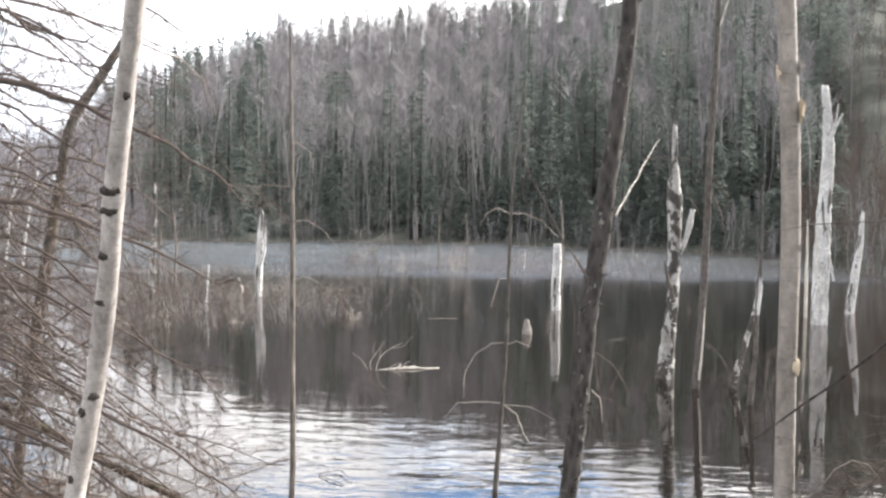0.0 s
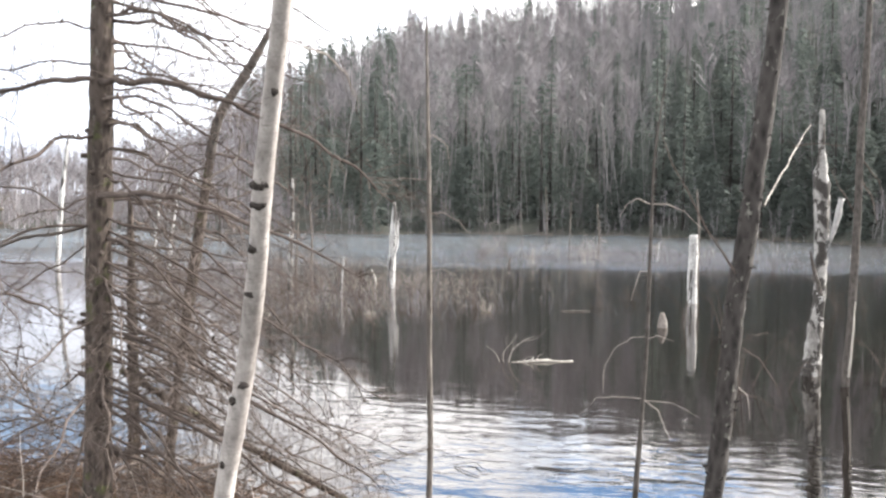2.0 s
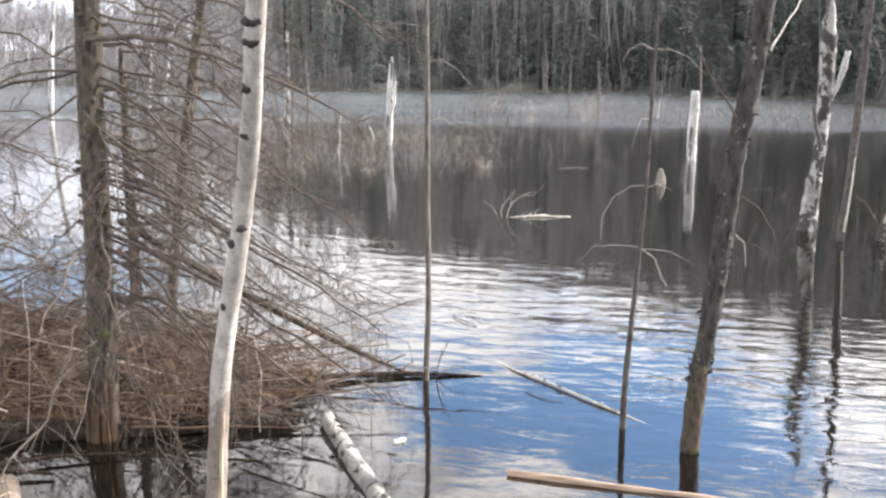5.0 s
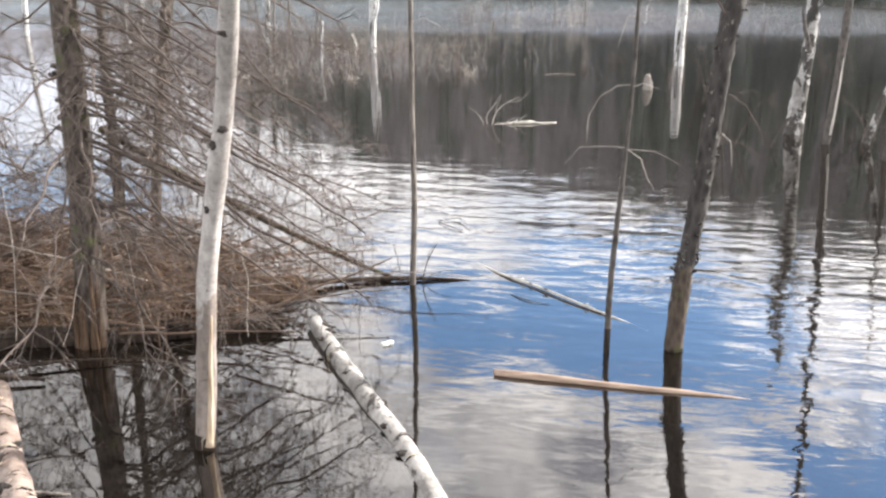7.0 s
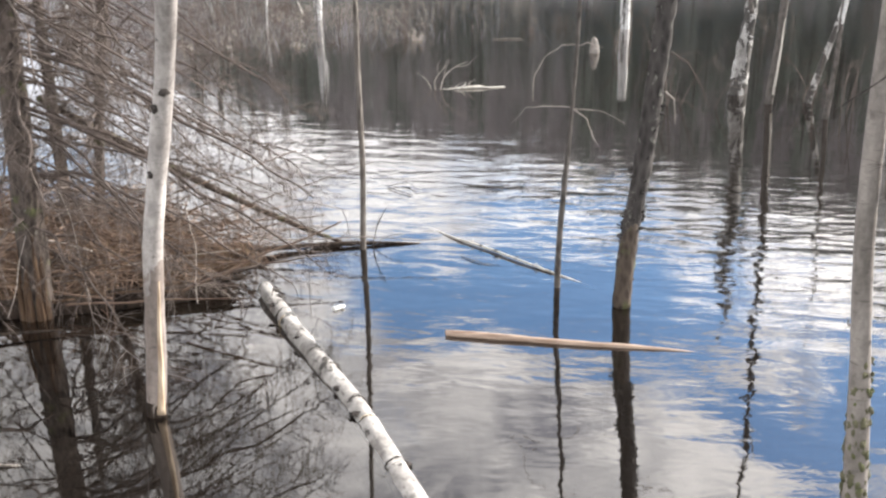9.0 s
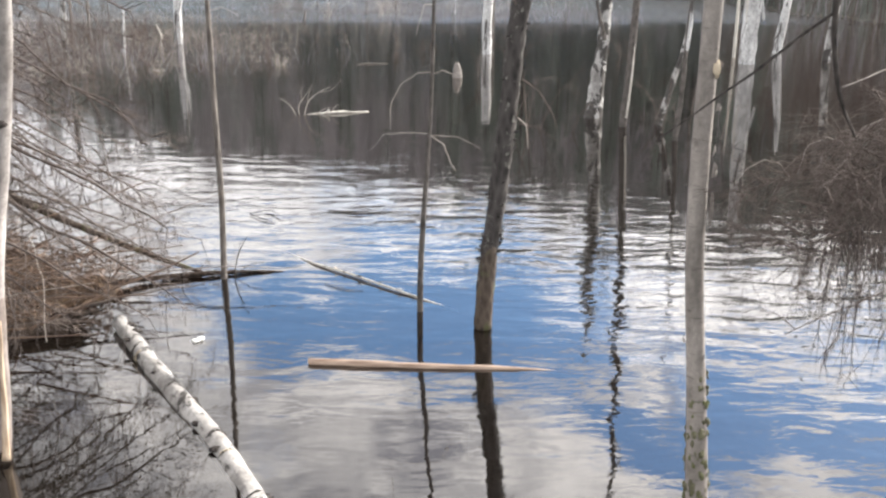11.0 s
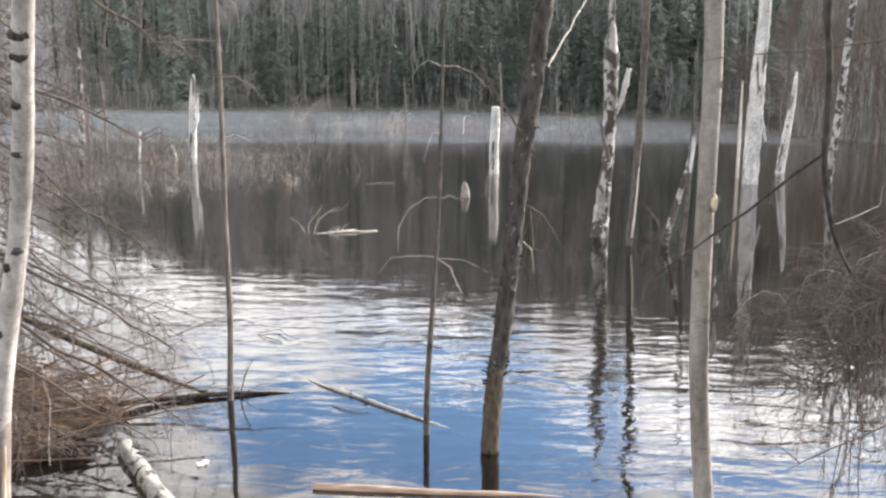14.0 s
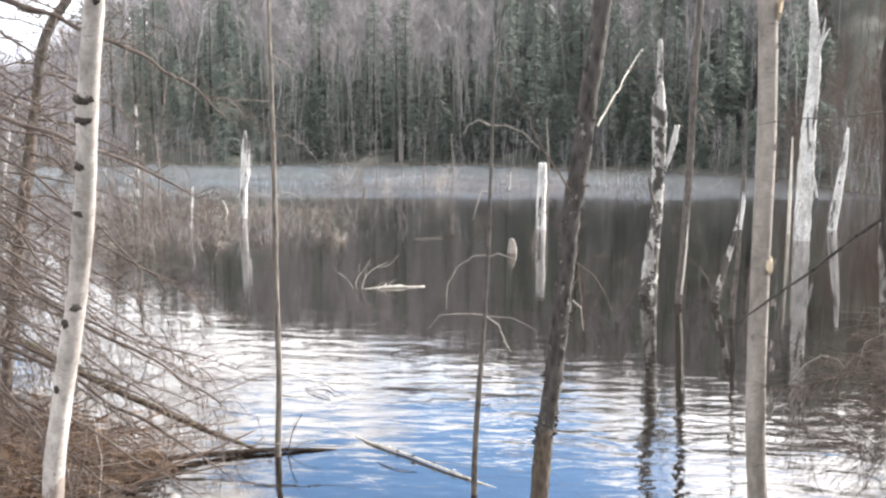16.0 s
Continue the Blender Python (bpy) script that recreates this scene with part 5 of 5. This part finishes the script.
lying("dead_branch", [(-1.646, 5.403, 0.05), (-1.408, 5.552, 0.03), (-1.12, 5.657, 0.02), (-0.849, 5.721, 0.015), (-0.535, 5.769, 0)], (0.016, 0.018, 0.018, 0.013, 0.005), WET_LOG, "dark wet branch lying on the water", "branch", 82, 8)
lying("sunken_log", [(-3.457, 4.243, 0.0), (-2.875, 4.41, 0.02), (-2.398, 4.516, 0.03), (-1.955, 4.648, 0.035), (-1.517, 4.843, 0.03)], (0.055, 0.058, 0.056, 0.052, 0.045), WET_LOG, "dark rotten log edging the hummock", seed=83, rough=0.16, extra=bark_flakes)
lying("dead_branch", [(-3.08, 3.902, 0.02), (-2.716, 3.953, 0.035), (-2.394, 3.994, 0.02)], (0.012, 0.014, 0.008), WET_LOG, "dark wet branch lying on the water", "branch", 84, 7)
lying("dead_branch", [(-2.716, 2.92, 0.03), (-2.162, 3.014, 0.03), (-1.787, 3.072, 0)], (0.010, 0.010, 0.006), STICK, "pale stick lying on the water", "branch", 85, 7)
lying("dead_branch", [(-2.99, 3.765, 0.02), (-2.533, 4.128, 0.03), (-2.162, 4.269, 0.02)], (0.010, 0.010, 0.005), WET_LOG, "dark wet branch lying on the water", "branch", 86, 7)


def peeling(rings, spots, r=0.046, mats=None):
    """Bark of a lying birch: black scars and edges of bark that peel in rings over its upper side."""
    def add(e, line, rng):
        for s, side in spots:
            i = min(int(s * (len(line) - 1)), len(line) - 2)
            c = Build()
            t = (line[i + 1] - line[i]).normalized()
            n = t.cross(Vector((0, 0, 1))).normalized() * side
            c.blob(line[i] + n * r * rng.uniform(0.3, 0.75) + Vector((0, 0, r * 0.62)), r * rng.uniform(0.4, 0.9), r * rng.uniform(0.3, 0.55), r * rng.uniform(0.18, 0.28), rng, 0.45)
            part("knot", c, KNOT, e, "black branch scar")
        for k in range(rings):
            i = rng.randrange(1, len(line) - 1)
            t = (line[i + 1] - line[i]).normalized()
            side = t.cross(Vector((0, 0, 1))).normalized()
            up = side.cross(t)
            a0, sweep = rng.uniform(-1.5, 0.6), rng.uniform(0.7, 2.2)
            p, slant = line[i].lerp(line[i + 1], rng.random()), rng.uniform(-0.3, 0.3)
            arc = [p + (side * math.sin(a0 + sweep * u / 6) + up * math.cos(a0 + sweep * u / 6)) * r * rng.uniform(1.0, 1.07) + t * (slant * r * u / 3 + rng.uniform(-0.004, 0.004)) for u in range(7)]
            w = rng.uniform(0.0016, 0.005)
            c = Build()
            c.tube(arc, (w * 0.3, w, w * 0.7, w, w * 1.2, w * 0.6, w * 0.2), 5, 1, 0.3, rng)
            part("bark_rim", c, (mats or (KNOT, BIRCH_LOG, KNOT, FLAP))[k % 4], e)
    return add


lying("birch_log", [(-1.303, 4.846, 0.038), (-1.072, 4.413, 0.022), (-0.829, 3.987, 0.004), (-0.602, 3.595, -0.014), (-0.387, 3.14, -0.022), (-0.189, 2.681, -0.022), (-0.021, 2.238, 0.01)], (0.039, 0.044, 0.045, 0.046, 0.047, 0.047, 0.046), BIRCH_LOG,
      "white birch log half afloat, sinking towards the bank", seed=87, seg=20, rough=0.11, extra=peeling(16, ((0.07, -1), (0.085, -1), (0.10, -1), (0.13, 1), (0.25, 1), (0.37, -1), (0.46, 1), (0.55, 1), (0.68, -1))))
lying("birch_pole", [(-0.594, 6.289, -0.02), (-0.358, 5.914, 0.005), (-0.101, 5.649, 0.012), (0.21, 5.315, 0.009), (0.503, 5.056, -0.012)], (0.0039, 0.0070, 0.0086, 0.0078, 0.0047), PALE_WOOD, "thin white birch pole awash in the pond", seed=88, seg=9, extra=peeling(5, ((0.55, 1), (0.47, 1)), 0.016))
lying("floating_pole", [(-0.279, 4.356, 0.008), (-0.22, 4.346, 0.010), (0.31, 4.273, 0.008), (0.615, 4.248, 0.004), (0.891, 4.22, -0.006), (1.129, 4.189, -0.02)], (0.013, 0.019, 0.0145, 0.012, 0.007, 0.002), BARE_WOOD, "peeled tapering reddish pole floating on the water", seed=89, seg=12, rough=0.13)

def twig_of(pts, r=0.012):
    t = Build()
    t.tube(pts, [r * (1 - 0.6 * i / (len(pts) - 1)) for i in range(len(pts))], 5, 4)
    return t


drift = lying("drift_log", [(-0.828, 11.89, -0.01), (-0.673, 11.928, 0), (-0.536, 11.944, 0.008), (-0.359, 11.997, 0.016), (-0.239, 12.009, 0.004), (-0.04, 12.087, 0)], (0.006, 0.016, 0.019, 0.024, 0.014, 0.013), PALE_WOOD, "short bleached driftwood log with bare twigs", seed=90, seg=9, rough=0.3)
part("stub", twig_of([(0.20, 0, 0.01), (0.27, 0, 0.04), (0.31, 0, 0.075)], 0.020), PALE_WOOD, drift, "splintered stub")
for q, r in (([(-0.14, 0, -0.02), (-0.08, 0, 0.17), (0.06, 0, 0.29), (0.20, 0, 0.35)], 0.009), ([(-0.19, 0, -0.02), (-0.20, 0, 0.12), (-0.10, 0, 0.26), (-0.03, 0, 0.38)], 0.008),
             ([(-0.09, 0, 0.16), (-0.07, 0, 0.27), (-0.02, 0, 0.34)], 0.005), ([(-0.15, 0, 0.20), (-0.17, 0, 0.28), (-0.14, 0, 0.36)], 0.005), ([(0.06, 0, 0.29), (0.20, 0, 0.31), (0.33, 0, 0.44)], 0.005),
             ([(0.03, 0.02, 0.02), (0.11, 0, 0.08), (0.20, 0, 0.10)], 0.005), ([(-0.23, 0, -0.02), (-0.31, 0, 0.13), (-0.44, 0, 0.22)], 0.006), ([(0.2, 0, 0.03), (0.24, 0, 0.1), (0.3, 0, 0.13)], 0.007)):
    part("twig", twig_of([(x + 0.13, y, z) for x, y, z in q], r), PALE_TWIG, drift, "bare upright twig")
fork = lying("forked_twig", [(-0.835, 5.685, -0.05), (-0.815, 5.684, 0.06), (-0.79, 5.682, 0.15), (-0.733, 5.68, 0.261)], (0.0045, 0.004, 0.003, 0.0015), GREY_BARK, "thin forked twig rising from the water by the sapling", "twig", 94, 6)
part("side_twig", twig_of([(0.01, 0, 0.055), (0.10, 0, 0.12), (0.20, -0.005, 0.143)], 0.0035), GREY_BARK, fork)
part("side_twig", twig_of([(0.045, 0, 0.19), (0.05, 0, 0.25), (0.085, 0, 0.29)], 0.0025), GREY_BARK, fork)
lying("floating_twig", [(-0.27, 5.533, 0.004), (-0.21, 5.462, 0.006), (-0.124, 5.397, 0.006), (-0.028, 5.377, 0.004)], (0.002, 0.0035, 0.003, 0.001), GREY_BARK, "thin dark twig floating on the water", "twig", 95, 6, 0.1)
lying("floating_twig", [(-0.904, 7.149, 0.01), (-0.761, 7.204, 0.02), (-0.681, 7.051, 0.02), (-0.616, 7.019, 0.01)], (0.002, 0.0035, 0.003, 0.001), GREY_BARK, "thin dark twig floating on the water", "twig", 96, 6, 0.1)
lying("floating_twig", [(-0.33, 7.226, 0.008), (-0.066, 7.16, 0.012), (0.131, 7.268, 0.006)], (0.003, 0.004, 0.002), GREY_BARK, "thin dark twig floating on the water", "twig", 97, 6, 0.1)
lying("floating_twig", [(-0.909, 7.124, 0.008), (-0.794, 6.978, 0.012), (-0.692, 6.888, 0.006)], (0.003, 0.004, 0.002), GREY_BARK, "thin dark twig floating on the water", "twig", 98, 6, 0.1)
stem("dead_stump", [(3.567, 5.707, 0), (3.587, 5.707, 0.3), (3.557, 5.707, 0.6), (3.587, 5.707, 0.93)], (0.062, 0.058, 0.055, 0.05), SPRUCE_BARK, "dark broken stump standing in the water behind the shrub", "stump", seg=12, rough=0.12, torn=0.05, seed=12)
stem("pale_stump", [(1.385, 15.62, -0.1), (1.383, 15.62, 0.06), (1.378, 15.62, 0.16), (1.37, 15.62, 0.23)], (0.08, 0.075, 0.058, 0.03), BIRCH_DULL, "low pale conical stump standing in the water", "stump", seg=11, rough=0.14, torn=0.05, seed=13)
lying("drift_stick", [(-0.289, 17.513, 0), (0.009, 17.594, 0.012), (0.26, 17.613, 0)], (0.010, 0.015, 0.012), STICK, "grey stick floating on the water", "branch", 91, 7)
lying("birch_log", [(-2.551, 3.859, 0.02), (-2.301, 3.487, 0.05), (-2.022, 3.097, 0.06), (-1.693, 2.646, 0.08), (-1.409, 2.246, 0.14)], (0.05, 0.055, 0.055, 0.055, 0.055), BIRCH_PINK, "pinkish birch log with curling bark by the bank", seed=92, seg=18, rough=0.13, extra=peeling(40, ((0.3, 1), (0.45, -1), (0.62, 1), (0.8, -1)), 0.056, (SPLINTER, BIRCH_PINK, KNOT, FLAP)))
for i, (x, y) in enumerate(((-0.858, 4.675), (-0.877, 4.654))):
    c = Build()
    c.blob((x, y, 0.005), 0.024, 0.02, 0.012, random.Random(93 + i), 0.25)
    lone("foam_clump", c, FOAM, "small white clump of foam on the water", "foam", "foam")


# ---- shrub on the bank at the right ----
def bank_shrub():
    rng = random.Random(101)
    at = Vector((1.857, 2.106, 0.103))
    e = thing("dead_shrub", at, "dark leafless shrub with hooked branches on the bank", "shrub")
    b = Build()
    b.tube(rel([(1.864, 2.106, -0.103), (1.801, 2.106, 0.924), (1.674, 2.055, 1.744), (1.48, 2.004, 2.355)], at), (0.022, 0.018, 0.014, 0.010), 8, 6, 0.06, rng)
    part("trunk", b, GREY_BARK, e)
    for pts, radii, mat, label, n in (
            ([(1.513, 2.014, 2.274), (1.272, 1.983, 2.411), (1.017, 1.962, 2.341), (0.944, 1.952, 2.123), (0.956, 1.952, 1.979), (0.96, 1.952, 1.815), (0.967, 1.952, 1.733), (0.993, 1.952, 1.63), (1.036, 1.952, 1.549)], (0.0092, 0.008, 0.0078, 0.0075, 0.007, 0.0066, 0.0058, 0.0045, 0.0028), KNOT, "black hooked branch", 0),
            ([(0.963, 1.952, 1.799), (0.901, 1.952, 1.756), (0.811, 1.952, 1.681), (0.62, 1.952, 1.542)], (0.004, 0.0036, 0.003, 0.0015), KNOT, "thin straight dark twig", 0),
            ([(1.56, 2.034, 2.101), (0.945, 2.055, 2.005), (0.801, 2.055, 1.995), (0.668, 2.055, 1.97)], (0.003, 0.0018, 0.0014, 0.0008), GREY_BARK, "thin straight twig", 0),
            ([(0.995, 1.952, 1.651), (1.058, 1.973, 1.668), (1.125, 2.024, 1.681), (1.129, 2.024, 1.727)], (0.003, 0.0028, 0.0022, 0.0015), PALE_TWIG, "pale bent twig", 0),
            ([(1.725, 2.096, 1.396), (1.366, 2.364, 1.379), (1.119, 2.364, 1.367), (1.037, 2.364, 1.354), (0.956, 2.364, 1.31)], (0.007, 0.006, 0.005, 0.003, 0.002), BRUSH, "bare branch", 60),
            ([(1.253, 2.364, 1.376), (1.246, 2.364, 1.432), (1.219, 2.364, 1.462), (1.178, 2.364, 1.471), (1.132, 2.364, 1.449), (1.114, 2.364, 1.377)], (0.003, 0.0033, 0.0036, 0.0036, 0.0033, 0.002), PALE_TWIG, "arching pale twig", 0),
            ([(1.476, 2.158, 1.47), (1.413, 2.312, 1.515), (1.32, 2.364, 1.517), (1.269, 2.364, 1.495), (1.25, 2.364, 1.463)], (0.005, 0.0036, 0.0034, 0.003, 0.002), PALE_TWIG, "arching pale twig", 0),
            ([(1.098, 2.364, 1.368), (1.066, 2.364, 1.406), (1.025, 2.364, 1.415), (0.984, 2.364, 1.393), (0.945, 2.364, 1.341)], (0.003, 0.0032, 0.0032, 0.003, 0.002), PALE_TWIG, "arching pale twig", 0),
            ([(1.744, 2.096, 1.458), (1.508, 2.261, 1.43), (1.274, 2.312, 1.351), (1.103, 2.312, 1.232)], (0.007, 0.006, 0.004, 0.002), BRUSH, "bare branch", 66),
            ([(1.742, 2.096, 1.52), (1.476, 2.158, 1.47), (1.252, 2.209, 1.402), (1.049, 2.209, 1.293)], (0.007, 0.006, 0.004, 0.002), BRUSH, "bare branch", 66),
            ([(1.721, 2.076, 1.539), (1.401, 2.004, 1.581), (1.145, 1.952, 1.522), (1.024, 1.932, 1.456)], (0.008, 0.006, 0.004, 0.002), BRUSH, "bare branch", 76),
            ([(1.746, 2.076, 1.386), (1.406, 2.004, 1.406), (1.098, 1.952, 1.366), (0.905, 1.932, 1.309)], (0.008, 0.006, 0.004, 0.002), BRUSH, "bare branch", 76),
            ([(1.771, 2.086, 1.232), (1.461, 2.004, 1.274), (1.155, 1.952, 1.213), (0.931, 1.932, 1.124)], (0.008, 0.006, 0.004, 0.002), BRUSH, "bare branch", 22),
            ([(1.717, 2.086, 1.663), (1.471, 2.158, 1.635), (1.247, 2.209, 1.546), (1.065, 2.209, 1.458)], (0.008, 0.006, 0.004, 0.002), BRUSH, "bare branch", 76),
            ([(1.719, 2.086, 1.601), (1.474, 2.055, 1.552), (1.249, 2.034, 1.494), (1.096, 2.034, 1.438)], (0.008, 0.006, 0.004, 0.002), BRUSH, "bare branch", 76),
            ([(1.768, 2.086, 1.335), (1.511, 2.158, 1.348), (1.256, 2.158, 1.278), (1.052, 2.158, 1.21)], (0.008, 0.006, 0.004, 0.002), BRUSH, "bare branch", 76)):
        c = Build()
        if radii[0] < 0.009:
            line = c.tube(kinked(rel(pts, at), rng, 0.05 if n else 0.008), spread_radii([r * (0.34 if mat == PALE_TWIG else 0.55 if n else 0.95) for r in radii]), 5, 2, 0.15, rng)
        else:
            line = c.tube(rel(pts, at), radii, 8, 6, 0.12, rng)
        if n:
            twigs_on(line, rng, n, 0.20, c, 0.2, 0.0016, 7)
        part("branch", c, mat, e, label)


bank_shrub()
